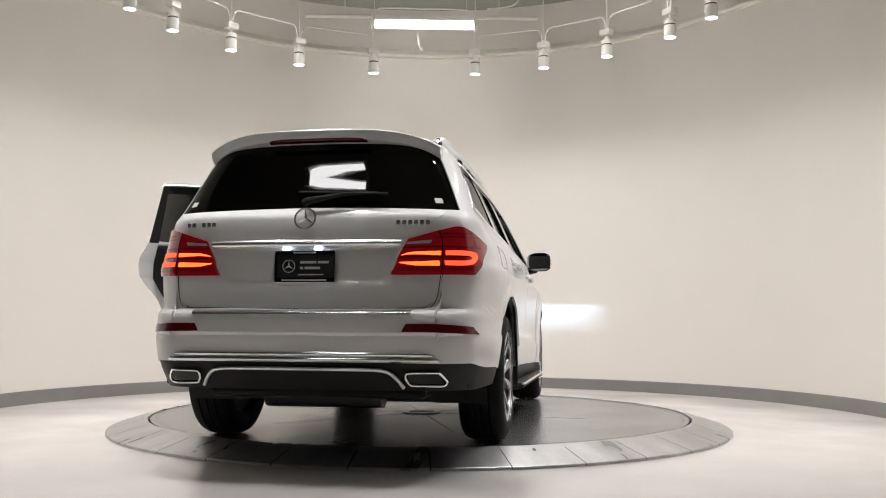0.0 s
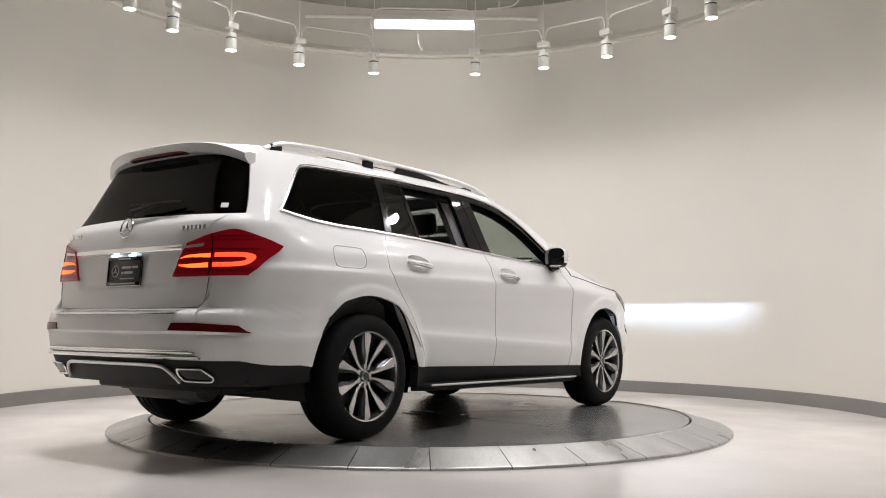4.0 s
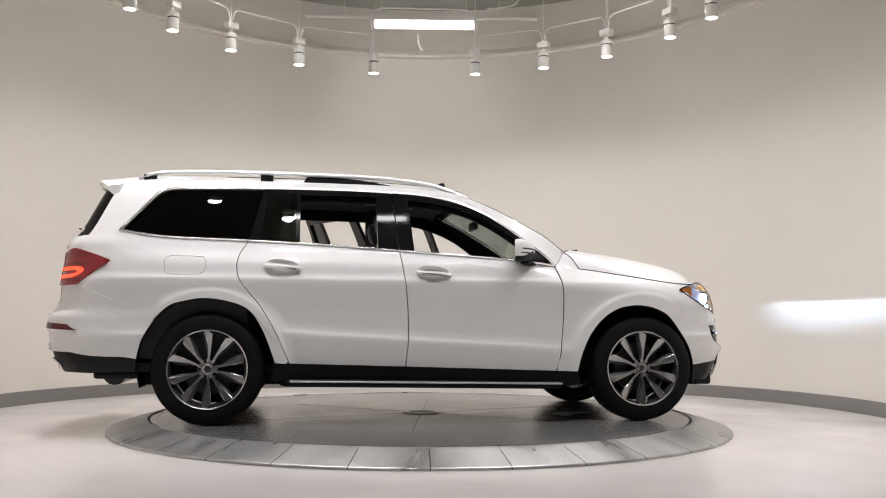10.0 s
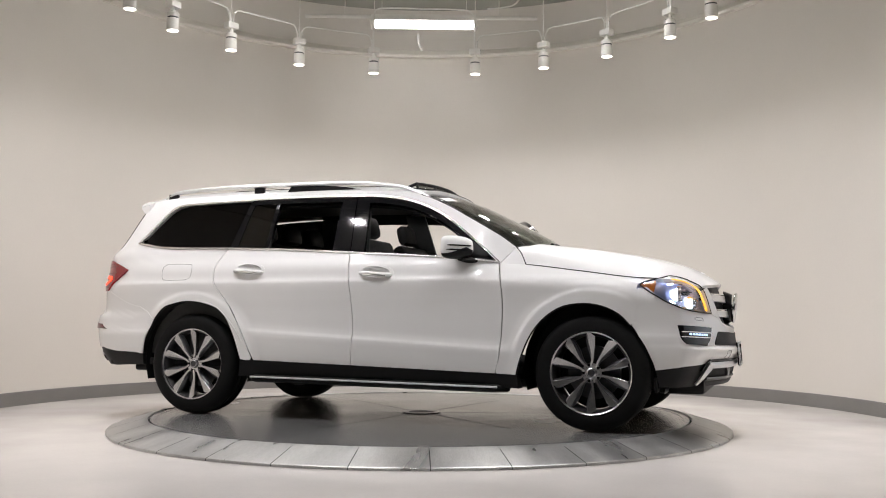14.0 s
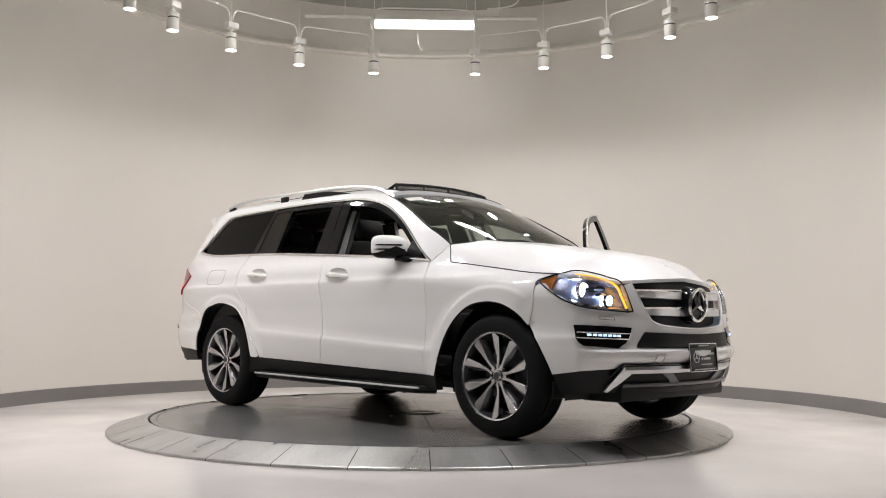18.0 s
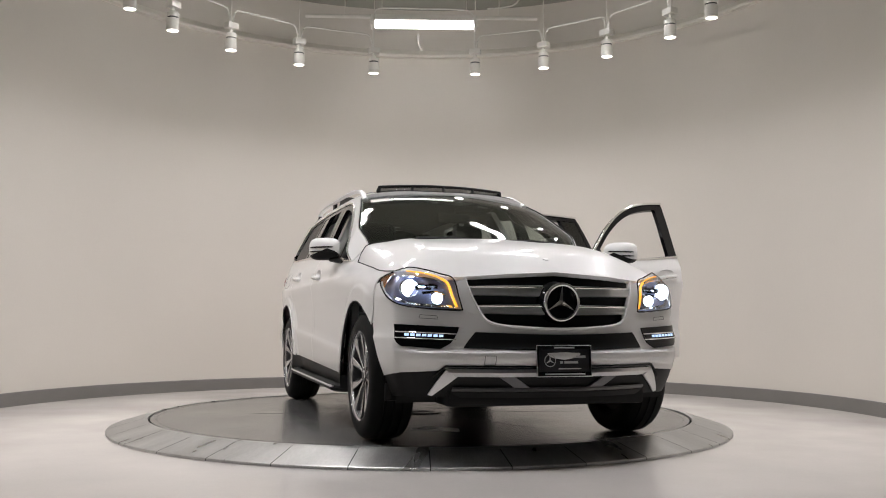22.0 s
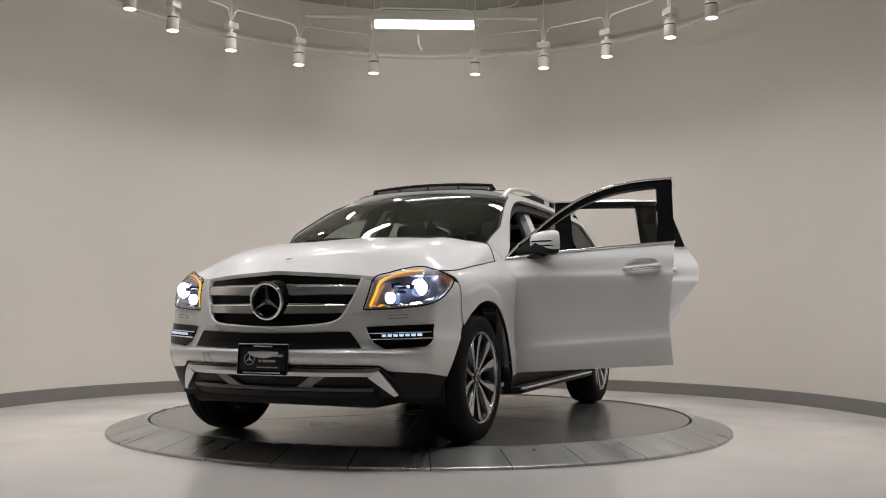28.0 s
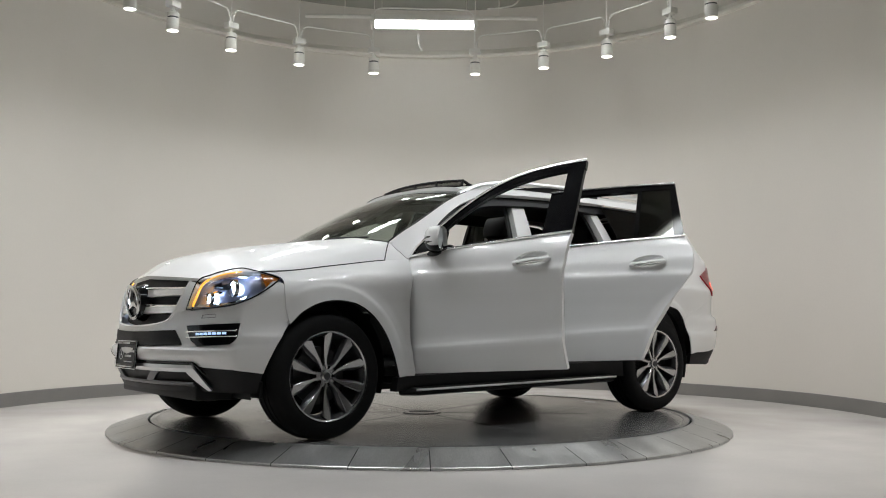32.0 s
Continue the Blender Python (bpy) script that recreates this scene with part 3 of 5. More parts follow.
def chrome_line(pts, s, parent, r=0.0085, off=0.005):
    bm = bmesh.new()
    tube(bm, [(x, s * (flank(x, z) + off), z) for x, z in line(pts, 28)], r, 8)
    return part("chrome_strip", bm, BRIGHT, parent, "bright chrome window strip")


def side(s):
    at = on_side(s)
    # wing
    panel("front_wing", coons(ARCH_F, [(1.80, 0.69), (1.825, 0.77), (1.838, 0.86), (1.836, 0.93), (1.850, 0.962), (1.93, 0.990)], [(x, ZSEAM(x) - 0.004) for x in (0.905, 1.09, 1.3, 1.6, 1.8)] + [(1.93, 0.990)], [(1.04, 0.361), (0.97, 0.364), (0.91, 0.366), (0.8965, 0.369), (0.906, 0.42), (0.92 + G, 0.477), (0.94 + G, 0.674), (0.945 + G, 0.872), (0.933 + G, 0.991), (0.905, 1.112)], 60, 40), at, PAINT, car, 0.007, 0.003)
    # rear quarter
    panel("quarter_panel", coons([(-1.9, 0.72)] + ARCH_R[-2::-1][1:], [(p[0] - G, p[1]) for p in [(-1.084, 0.425), (-1.0, 0.422)] + REAR_DOOR_BACK[1:]],
                                 [(-2.485, 1.285), (-2.30, 1.30)] + belt(-2.15, -1.294, 8), [(-1.9, 0.72), (-2.11, 0.80), (-2.27, 0.87), (-2.44, 0.92), (-2.51, 1.02), (-2.525, 1.15), (-2.54, 1.23), (-2.50, 1.285)], 48, 44), at, PAINT, car, 0.008)
    # the frame from the tail over the windows to the screen
    lower = [(-2.17, 1.322)] + top(-2.15, 0.89, 26) + [(0.905, 1.115)]
    zr = [1.285, 1.36, 1.45, 1.55, 1.62]
    upper = [(XR(z) + RC(0.928) * RSC(z), z) for z in zr] + [(x, ROOF(x)) for x in (-2.22, -2.1, -1.9, -1.6, -1.2, -0.7, -0.28, 0, 0.24, 0.45, 0.66, 0.87, 0.995)]
    n = 60
    lo, up = line(lower, 400), line(upper, 400)
    keys_l = np.array([0, 0.12, 0.22, 0.45, 0.70, 0.80, 1.0])
    keys_u = np.array([0, 0.085, 0.17, 0.42, 0.66, 0.78, 1.0])
    tt = np.linspace(0, 1, n)
    tu = np.interp(tt, keys_l, keys_u)
    lo, up = lo[(tt * 399).astype(int)], up[(tu * 399).astype(int)]
    grid = np.stack([lo + (up - lo) * j / 5 for j in range(6)], 1)
    panel("roof_side_frame", grid, at, PAINT, car, 0.03)
    # rocker, cladding and running board
    panel("sill_cladding", ruled([(-1.10, 0.30), (1.06, 0.27)], [(-1.09, 0.42), (1.045, 0.357)], 16, 4), at, BLACK, car, 0.05, -0.004)
    bm = bmesh.new()
    tube(bm, [(-1.02, s * 0.86, 0.285), (-0.96, s * 0.955, 0.288), (0.88, s * 0.955, 0.265), (0.94, s * 0.86, 0.262)], 0.05, 10, 0.55)
    part("running_board", bm, BLACK, car, "black ribbed running board")
    bm = bmesh.new()
    tube(bm, [(-0.985, s * 0.995, 0.300), (-0.90, s * 1.006, 0.300), (0.86, s * 1.006, 0.278), (0.92, s * 0.995, 0.277)], 0.0075, 8)
    part("running_board_strip", bm, SATIN, car, "bright strip on the running board")
    for arch in (ARCH_F, ARCH_R[::-1]):
        bm = bmesh.new()
        tube(bm, [(x, s * (flank(x, z) - 0.009), z - 0.001) for x, z in line(arch, 50)], 0.009, 6)
        part("arch_edge", bm, BLACK, car)
    # quarter window
    gx = [(-2.118, BELT(-2.118) + 0.018), (-2.013, 1.470), (-1.915, 1.583), (-1.84, 1.625), (-1.63, 1.638), (-1.2, 1.650)]
    qw = ruled(belt(-2.125, -1.288, 8, 0.008), gx, 24, 10, False)
    panel("quarter_window", qw, at, TINT, car, 0.006, -0.008, "dark tinted rear side window")
    chrome_line(belt(-2.16, -1.295, 8, 0.004), s, car)
    chrome_line([(-2.155, 1.331), (-2.036, 1.474), (-1.932, 1.598), (-1.85, 1.640), (-1.63, 1.651), (-1.2, 1.661)], s, car)
    # rear door
    hinge = Vector((-0.19, s * 0.93, 0))
    sheet = coons([(-0.99 + G, SILL(-0.99)), (-0.6, SILL(-0.6)), (-0.192 - G, SILL(-0.192))], shift(MID_SEAM, -G), belt(-1.290 + G, -0.238, 10), shift(REAR_DOOR_BACK, G), 72, 72)
    door = panel("rear_door", sheet, at, PAINT, car, 0.035, mask=handle_hole(sheet, -1.048, 1.094))
    handle(s, -1.048, 1.094, door)
    panel("fixed_window", ruled(belt(-1.225, -0.955, 4, 0.008), top(-1.165, -0.955, 4, -0.03), 6, 8), at, TINT_DOOR, door, 0.006, -0.006, "small dark fixed window")
    panel("window_pillar", ruled(belt(-0.965, -0.935, 3), top(-0.965, -0.935, 3, -0.03), 3, 8), at, GLOSS, door, 0.03, -0.004)
    panel("window_pillar", ruled(belt(-0.385, -0.238, 3), top(-0.395, -0.280, 3, -0.006), 5, 8), at, GLOSS, door, 0.03, -0.003, "gloss black door pillar")
    panel("window_frame", ruled(top(-1.195, -0.280, 12, -0.052), top(-1.195, -0.280, 12, -0.004), 14, 3), at, GLOSS, door, 0.03, -0.003)
    panel("window_frame", ruled(belt(-1.283, -1.215, 3), top(-1.195, -1.155, 3, -0.004), 3, 8), at, GLOSS, door, 0.03, -0.003)
    chrome_line(belt(-1.29, -0.24, 8, 0.004), s, door)
    chrome_line(top(-1.195, -0.28, 10, -0.008), s, door)
    panel("door_lining", coons([(-0.93, 0.47), (-0.25, 0.46)], [(-0.25, 0.46), (-0.26, 1.19)], belt(-1.22, -0.26, 6, -0.01), [(-0.93, 0.47), (-1.12, 0.78), (-1.25, 1.0), (-1.22, 1.23)], 10, 8), lambda x, z: at(x, z) - Vector((0, s * 0.05, 0)), LEATHER, door, 0.05, 0, "black inner door lining")
    if s > 0:
        door.matrix_basis = Matrix.Translation(hinge + Vector((-0.004, -0.037, 0.025))) @ Matrix.Rotation(radians(-63.7), 4, "Z") @ Matrix.Rotation(radians(0.8), 4, "Y") @ Matrix.Rotation(radians(0.35), 4, "X") @ Matrix.Translation(-hinge)
        door["label"] = "white rear door standing open"
    # front door
    hinge = Vector((0.87, s * 0.89, 0))
    sheet = coons([(-0.192 + G, SILL(-0.192)), (0.3, SILL(0.3)), (0.892 - G, SILL(0.892))], shift(FRONT_SEAM, -G), belt(-0.235 + G, 0.897, 10), shift(MID_SEAM, G), 72, 72)
    door = panel("front_door", sheet, at, PAINT, car, 0.035, mask=handle_hole(sheet, 0.005, 1.060))
    handle(s, 0.005, 1.060, door)
    panel("window_pillar", ruled(belt(-0.232, -0.125, 3), top(-0.272, -0.165, 3, -0.006), 5, 8), at, GLOSS, door, 0.03, -0.003, "gloss black door pillar")
    panel("window_frame", ruled([(x, max(TOP(x) - 0.058, BELT(x) + 0.004)) for x in np.linspace(-0.272, 0.86, 16)], top(-0.272, 0.90, 16, -0.004), 22, 3), at, GLOSS, door, 0.03, -0.003)
    panel("mirror_triangle", ruled(belt(0.66, 0.89, 4), [(x, max(TOP(x) - 0.02, BELT(x) + 0.002)) for x in np.linspace(0.70, 0.895, 4)], 6, 5), at, BLACK, door, 0.03, -0.002)
    chrome_line(belt(-0.235, 0.90, 8, 0.004), s, door)
    chrome_line(top(-0.275, 0.90, 14, -0.006), s, door)
    panel("door_lining", coons([(-0.13, 0.46), (0.83, 0.43)], [(0.83, 0.43), (0.86, 1.10)], belt(-0.18, 0.86, 6, -0.01), [(-0.13, 0.46), (-0.18, 1.19)], 10, 8), lambda x, z: at(x, z) - Vector((0, s * 0.05, 0)), LEATHER, door, 0.05, 0, "black inner door lining")
    wing_mirror(s, door)
    if s > 0:
        door.matrix_basis = Matrix.Translation(hinge + Vector((-0.049, 0.013, 0.013))) @ Matrix.Rotation(radians(-68.1), 4, "Z") @ Matrix.Rotation(radians(1.4), 4, "Y") @ Matrix.Rotation(radians(-3.0), 4, "X") @ Matrix.Translation(-hinge)
        door["label"] = "white front door standing open"
    # pillars behind the doors
    inset = lambda x, z: at(x, z) - Vector((0, s * 0.075, 0))
    panel("centre_pillar", ruled([(-0.36, 0.40), (-0.33, 0.8), (-0.34, 1.2), (-0.36, 1.66)], [(-0.10, 0.40), (-0.12, 0.8), (-0.17, 1.2), (-0.24, 1.65)], 14, 4), inset, PAINT, car, 0.05, 0, "white painted centre pillar")
    panel("rear_door_frame", ruled([(-0.96, 0.42), (-1.06, 0.62), (-1.2, 0.86), (-1.31, 1.0), (-1.30, 1.2), (-1.17, 1.65)], [(-0.84, 0.42), (-0.95, 0.62), (-1.10, 0.9), (-1.2, 1.05), (-1.19, 1.22), (-1.08, 1.65)], 16, 4), inset, PAINT, car, 0.05, 0, "white painted door frame")
    lining = lambda x, z: at(x, z) - Vector((0, s * 0.135, 0))
    panel("pillar_trim", ruled([(-0.38, 0.45), (-0.36, 0.8), (-0.37, 1.2), (-0.39, 1.64)], [(-0.08, 0.45), (-0.10, 0.8), (-0.15, 1.2), (-0.22, 1.63)], 14, 4), lining, LINER, car, 0.02, 0, "dark inner pillar trim")
    panel("pillar_trim", ruled([(-0.98, 0.45), (-1.10, 0.66), (-1.25, 0.9), (-1.34, 1.0), (-1.34, 1.2), (-1.22, 1.63)], [(-0.84, 0.45), (-0.95, 0.62), (-1.10, 0.9), (-1.19, 1.05), (-1.18, 1.22), (-1.07, 1.63)], 16, 4), lining, LINER, car, 0.02, 0, "dark inner pillar trim")
    panel("inner_sill", ruled([(-1.0, 0.36), (0.95, 0.32)], [(-1.0, 0.46), (0.95, 0.41)], 10, 3), inset, BLACK, car, 0.12)
    panel("door_hinge_post", ruled([(0.80, 0.40), (0.83, 0.8), (0.80, 1.12)], [(0.92, 0.38), (0.95, 0.8), (0.92, 1.12)], 8, 3), inset, PAINT, car, 0.05)
    panel("cant_rail", ruled(top(-1.25, 0.80, 16, -0.078), [(x, ROOF(x) - 0.02) for x in np.linspace(-1.25, 0.86, 16)], 24, 3), lambda x, z: at(x, z) - Vector((0, s * 0.045, 0)), BLACK, car, 0.03)


side(-1)
side(1)

bm = bmesh.new()
loop = line([(-1.80, 1.150), (-1.62, 1.147), (-1.575, 1.135), (-1.568, 1.06), (-1.60, 1.028), (-1.68, 1.022), (-1.80, 1.024), (-1.832, 1.045), (-1.838, 1.12), (-1.80, 1.150)], 60)
tube(bm, [(x, -(flank(x, z) + 0.0002), z) for x, z in loop], 0.0013, 6)
part("fuel_flap", bm, SEAM, car, "fine dark seam of the fuel flap")

# roof, with the open hatch of the sunroof
rx = np.linspace(-2.32, 0.24, 40)
ey = np.linspace(-1, 1, 25)
P = []
for x in rx:
    w = flank(x, ROOF(x)) - 0.002
    P.append([Vector((x + 0.07 * (1 - e * e) * max(0, (x + 0.2) / 0.44) - 0.05 * (1 - e * e) * max(0, min(1, (-2.0 - x) / 0.3)), e * w, ROOF(x) + 0.068 * (1 - e ** 4) ** 0.7)) for e in ey])
hole = lambda i, j: not (-0.42 < rx[i] < 0.02 and abs(ey[j] + 1 / 24) < 0.62)
bm = bmesh.new()
shell(bm, P, 0.03, mask=hole)
part("roof", bm, PAINT, car)
bm = bmesh.new()
sub = [[p for p, e in zip(row, ey) if abs(e) < 0.88] for row, x in zip(P, rx) if x > -1.5]
sx, se = [x for x in rx if x > -1.5], [e for e in ey if abs(e) < 0.88]
shell(bm, sub, 0.004, 0.005, mask=lambda i, j: not (-0.42 < sx[i] < 0.02 and abs(se[j] + 1 / 24) < 0.62))
part("roof_glass", bm, GLOSS, car, "black panoramic roof glass with an open sunroof")
# wind deflector
zt = lambda x, y: ROOF(x) + 0.068 * (1 - (y / 0.67) ** 2) ** 0.8 if abs(y) < 0.66 else ROOF(x)
ys_ = np.linspace(-0.50, 0.50, 13)
bm = bmesh.new()
front = [(0.13 + 0.06 * (1 - (y / 0.5) ** 2), y, 1.754 + 0.016 * (1 - (y / 0.5) ** 2)) for y in ys_]
tube(bm, front, 0.011, 8)
tube(bm, [(p[0] + 0.02, p[1], p[2] - 0.058) for p in front], 0.010, 8)
for s in (-1, 1):
    tube(bm, [front[0 if s < 0 else -1], (0.0, s * 0.50, 1.705)], 0.012, 8)
for k in (0, 3, 6, 9, 12):
    tube(bm, [front[k], (front[k][0] + 0.02, front[k][1], front[k][2] - 0.06)], 0.011, 6)
deflector = part("wind_deflector", bm, BLACK, car, "black raised sunroof wind deflector")
NET = glass("mesh_net", (0.52, 0.52, 0.52), 0.02)
bm = bmesh.new()
shell(bm, [[Vector(p), Vector((p[0] + 0.02, p[1], p[2] - 0.058))] for p in front], 0.001)
part("net", bm, NET, deflector, "fine grey mesh")
bm = bmesh.new()
shell(bm, [[Vector((-1.93 - 0.035 * k, 0.020 * (1 - k / 5) * d, 1.778 + 0.040 * math.sin(k / 5 * 2.4) * (1 - abs(d)))) for d in (-1, -0.5, 0, 0.5, 1)] for k in range(6)], 0.004)
part("antenna_fin", bm, PAINT, car, "small white roof antenna fin")
# roof rails
for s in (-1, 1):
    bm = bmesh.new()
    pts = [(-2.08, s * 0.585, 1.735), (-1.97, s * 0.60, 1.778), (-1.78, s * 0.605, 1.795), (-1.36, s * 0.61, 1.803), (-0.77, s * 0.61, 1.797), (-0.40, s * 0.615, 1.788), (-0.15, s * 0.62, 1.768), (0.07, s * 0.625, 1.733), (0.24, s * 0.64, 1.668), (0.29, s * 0.645, 1.645)]
    tube(bm, line([(p[0], p[1], p[2] - 0.020) for p in pts], 50), 0.021, 10, 0.75)
    rail = part("roof_rail", bm, SATIN, car, "satin silver roof rail")
    for x, hw, z1 in ((-2.0, 0.045, 1.752), (-1.18, 0.045, 1.785)):
        bm = bmesh.new()
        z = ROOF(x)
        box(bm, (x - hw, s * 0.60 - 0.012, z - 0.01), (x + hw, s * 0.60 + 0.012, z1), 0.004)
        part("rail_foot", bm, BLACK, rail)
    P = [[Vector((x, s * 0.612, ROOF(x) + 0.006)), Vector((x, s * 0.612, min(ROOF(x) + 0.008 + h, 1.785)))] for x, h in ((-0.92, 0.0), (-0.88, 0.052), (-0.7, 0.048), (-0.5, 0.034), (-0.28, 0.008))]
    bm = bmesh.new()
    shell(bm, P, 0.012)
    part("rail_foot", bm, BLACK, rail, "long black tapered rail foot")

# windscreen
A = line([(x, ROOF(x)) for x in (0.24, 0.45, 0.66, 0.87, 0.995)], 24)
P = []
for k, (x, z) in enumerate(A):
    u = k / 23
    w = flank(x, z) - 0.012
    P.append([Vector((x + (0.07 + 0.10 * u) * (1 - e * e) - 0.004, e * w, z + (0.060 - 0.015 * u) * (1 - e * e) ** 0.8)) for e in np.linspace(-1, 1, 21)])
bm = bmesh.new()
shell(bm, P, 0.006, -0.004, mid=(0, 0, 0.9))
part("windscreen", bm, CLEAR, car, "clear windscreen with a shaded top band")
bm = bmesh.new()
shell(bm, [[p + Vector((-0.010, 0, -0.010)) for p in row] for row in P[:3]], 0.004)
part("windscreen_band", bm, BLACK, car)
for s in (-1, 1):
    bm = bmesh.new()
    tube(bm, [row[0 if s < 0 else -1] + Vector((0.006, 0, 0.002)) for row in P], 0.005, 6)
    part("screen_seal", bm, BLACK, car)

for y0, y1, xb in ((0.10, 0.62, 1.11), (-0.50, 0.02, 1.13)):
    bm = bmesh.new()
    tube(bm, [(xb + 0.05, y0, 1.262), (xb + 0.035 - 0.10 * abs(y1) ** 2, (y0 + y1) / 2, 1.276), (xb - 0.10 * abs(y1), y1, 1.268)], [0.012, 0.008, 0.005], 6)
    part("wiper", bm, BLACK, car, "black windscreen wiper")
r0, r1 = P[3], P[5]
bm = bmesh.new()
shell(bm, [[r0[1] + Vector((0.002, 0, 0.003)), r1[1] + Vector((0.002, 0, 0.003))], [r0[3] + Vector((0.002, 0, 0.003)), r1[3] + Vector((0.002, 0, 0.003))]], 0.001)
part("screen_sticker", bm, WHITE_METAL, car, "small white sticker inside the windscreen")

# bonnet, and the scuttle corners between it and the screen pillars
CROWN = curve((0, 1), (0.4, 0.955), (0.7, 0.86), (0.8, 0.81), (0.9, 0.716), (0.96, 0.42), (1, 0))
COLS = [-1, -0.98, -0.96, -0.94, -0.92, -0.9, -0.87, -0.84] + [k * 0.05 for k in range(-16, 17)] + [0.84, 0.87, 0.9, 0.92, 0.94, 0.96, 0.98, 1]
P = []
for u in np.linspace(0, 1, 30):
    row = []
    k = min(u / 0.55, 1)
    k = k * k * (3 - 2 * k)
    for e in COLS:
        a = abs(e)
        xs = 1.085 + 0.895 * u
        w = flank(xs, ZSEAM(xs) - 0.004)
        xb = 1.195 - 0.198 * (a / 0.9) ** 2.2 if a <= 0.9 else 0.997 + 0.91 * (a - 0.9)
        xe = 2.298 - FC(a * 0.86) - 0.02 * a - 0.05 * a ** 6
        x = xb + (xe - xb) * u
        crown = (1.272 - 0.155 * u - 0.105 * u ** 5) - (ZSEAM(xs) - 0.004)
        z = ZSEAM(xs) - 0.004 + crown * (CROWN(a) * (1 - k) + k * (1 - a ** (5.5 - 2.2 * u)) ** 0.8)
        z -= 0.052 * ramp((u - 0.80) / 0.20) * (0.45 + 0.55 * a / 0.65 if a < 0.65 else ramp((1 - a) / 0.35))
        z += 0.012 * math.exp(-((a - 0.62) / 0.10) ** 2) * (1 - u ** 4)
        row.append(Vector((x, e * w, z)))
    P.append(row)
bm = bmesh.new()
shell(bm, P, 0.025)
bonnet = part("bonnet", bm, PAINT, car)
for k in (0, -1):
    s = -1 if k == 0 else 1
    bm = bmesh.new()
    corner = [P[0][j if k == 0 else -1 - j] + Vector((-0.003, 0, 0.003)) for j in range(9, 0, -1)]
    tube(bm, corner + [row[k] + Vector((0, s * 0.002, 0.003)) for row in P[:-1]], 0.0036, 6)
    part("bonnet_seam", bm, SEAM, bonnet, "dark gap along the bonnet's edge")
bm = bmesh.new()
shell(bm, [[p + Vector((-0.10 * k, 0, -0.015 - 0.015 * k)) for k in (0, 1)] for p in P[0][6:-6]], 0.01)
part("cowl", bm, BLACK, car)
for s in (-1, 1):
    near = [P[0][k if s < 0 else -1 - k] + Vector((-0.006, 0, 0)) for k in range(6)]
    far = [on_side(s)(x, z) for x, z in line([(0.905, 1.110), (0.955, 1.170), (0.995, 1.228)], 6)]
    bm = bmesh.new()
    shell(bm, [[a + (b - a) * k / 6 for k in range(7)] for a, b in zip(far, near)], 0.03)
    part("scuttle_panel", bm, PAINT, car)
bm = bmesh.new()
lathe(bm, [(0, 0.006), (0.016, 0.005), (0.020, 0.0)], 20, "z", (0, 0, 0))
for v in bm.verts:
    v.co = pose(2.17, 0, 1.068, 0, 24, 0) @ v.co
part("bonnet_badge", bm, SATIN, car, "small round metal badge")

# tail: gate, glass, spoiler, bumper
def ease(v):
    v = min(max(v, 0.0), 1.0)
    return v * v * (3 - 2 * v)


def on_gate(p, z):
    v = on_rear(p, z)
    return v + Vector((0.024 * ease((0.50 + 0.25 * (z - 1.0) - abs(v.y)) / 0.07) * ease((1.10 - z) / 0.016) * ease((z - 0.872) / 0.05), 0, 0))


gate = panel("tailgate", coons([(-0.66, 0.778), (0, 0.772), (0.66, 0.778)], [(0.66, 0.778), (0.725, 0.83), (0.74, 0.94), (0.76, 1.19), (0.865, 1.285)], [(-0.865, 1.285), (0, 1.298), (0.865, 1.285)], [(-0.66, 0.778), (-0.725, 0.83), (-0.74, 0.94), (-0.76, 1.19), (-0.865, 1.285)], 61, 48), on_gate, PAINT, car, 0.03, 0.002)
panel("rear_window", ruled([(-0.925, 1.290), (0, 1.306), (0.925, 1.290)], [(-0.925, 1.655), (0, 1.685), (0.925, 1.655)], 41, 12), on_rear, TINT, car, 0.006, -0.004, "dark tinted rear window")
panel("gate_frame", ruled([(-0.925, 1.295), (-0.925, 1.65)], [(-0.86, 1.30), (-0.86, 1.65)], 8, 5), on_rear, BLACK, car, 0.03, -0.012)
panel("gate_frame", ruled([(0.925, 1.295), (0.925, 1.65)], [(0.86, 1.30), (0.86, 1.65)], 8, 5), on_rear, BLACK, car, 0.03, -0.012)
bm = bmesh.new()
rows = []
for e in np.linspace(-1, 1, 33):
    a, y = abs(e), e * 0.656
    z0 = 1.660 + 0.080 * (1 - a ** 4.2)
    tail = 0.145 * a ** 3
    rows.append([bm.verts.new(p) for p in ((-2.15 - 0.05 * a ** 6, y, z0 + 0.046 - 0.040 * a), (-2.29 + 0.035 * a, y, z0 + 0.030 - 0.028 * a), (-2.405 + tail, y, z0 + 0.004 - 0.006 * a), (-2.425 + tail, y, z0 - 0.006),
                                           (-2.422 + tail, y, z0 - 0.030), (-2.40 + tail, y, z0 - 0.056), (-2.35 + 0.11 * a ** 2, y, z0 - 0.066), (-2.15 - 0.05 * a ** 6, y, z0 - 0.050))])
for p, q in zip(rows, rows[1:]):
    for j in range(8):
        bm.faces.new((p[j], p[(j + 1) % 8], q[(j + 1) % 8], q[j]))
bm.faces.new(rows[0])
bm.faces.new(rows[-1][::-1])
part("roof_spoiler", bm, PAINT, car, angle=40)
bm = bmesh.new()
lip = lambda y: 1.740 - 0.080 * abs(y / 0.65) ** 4.2
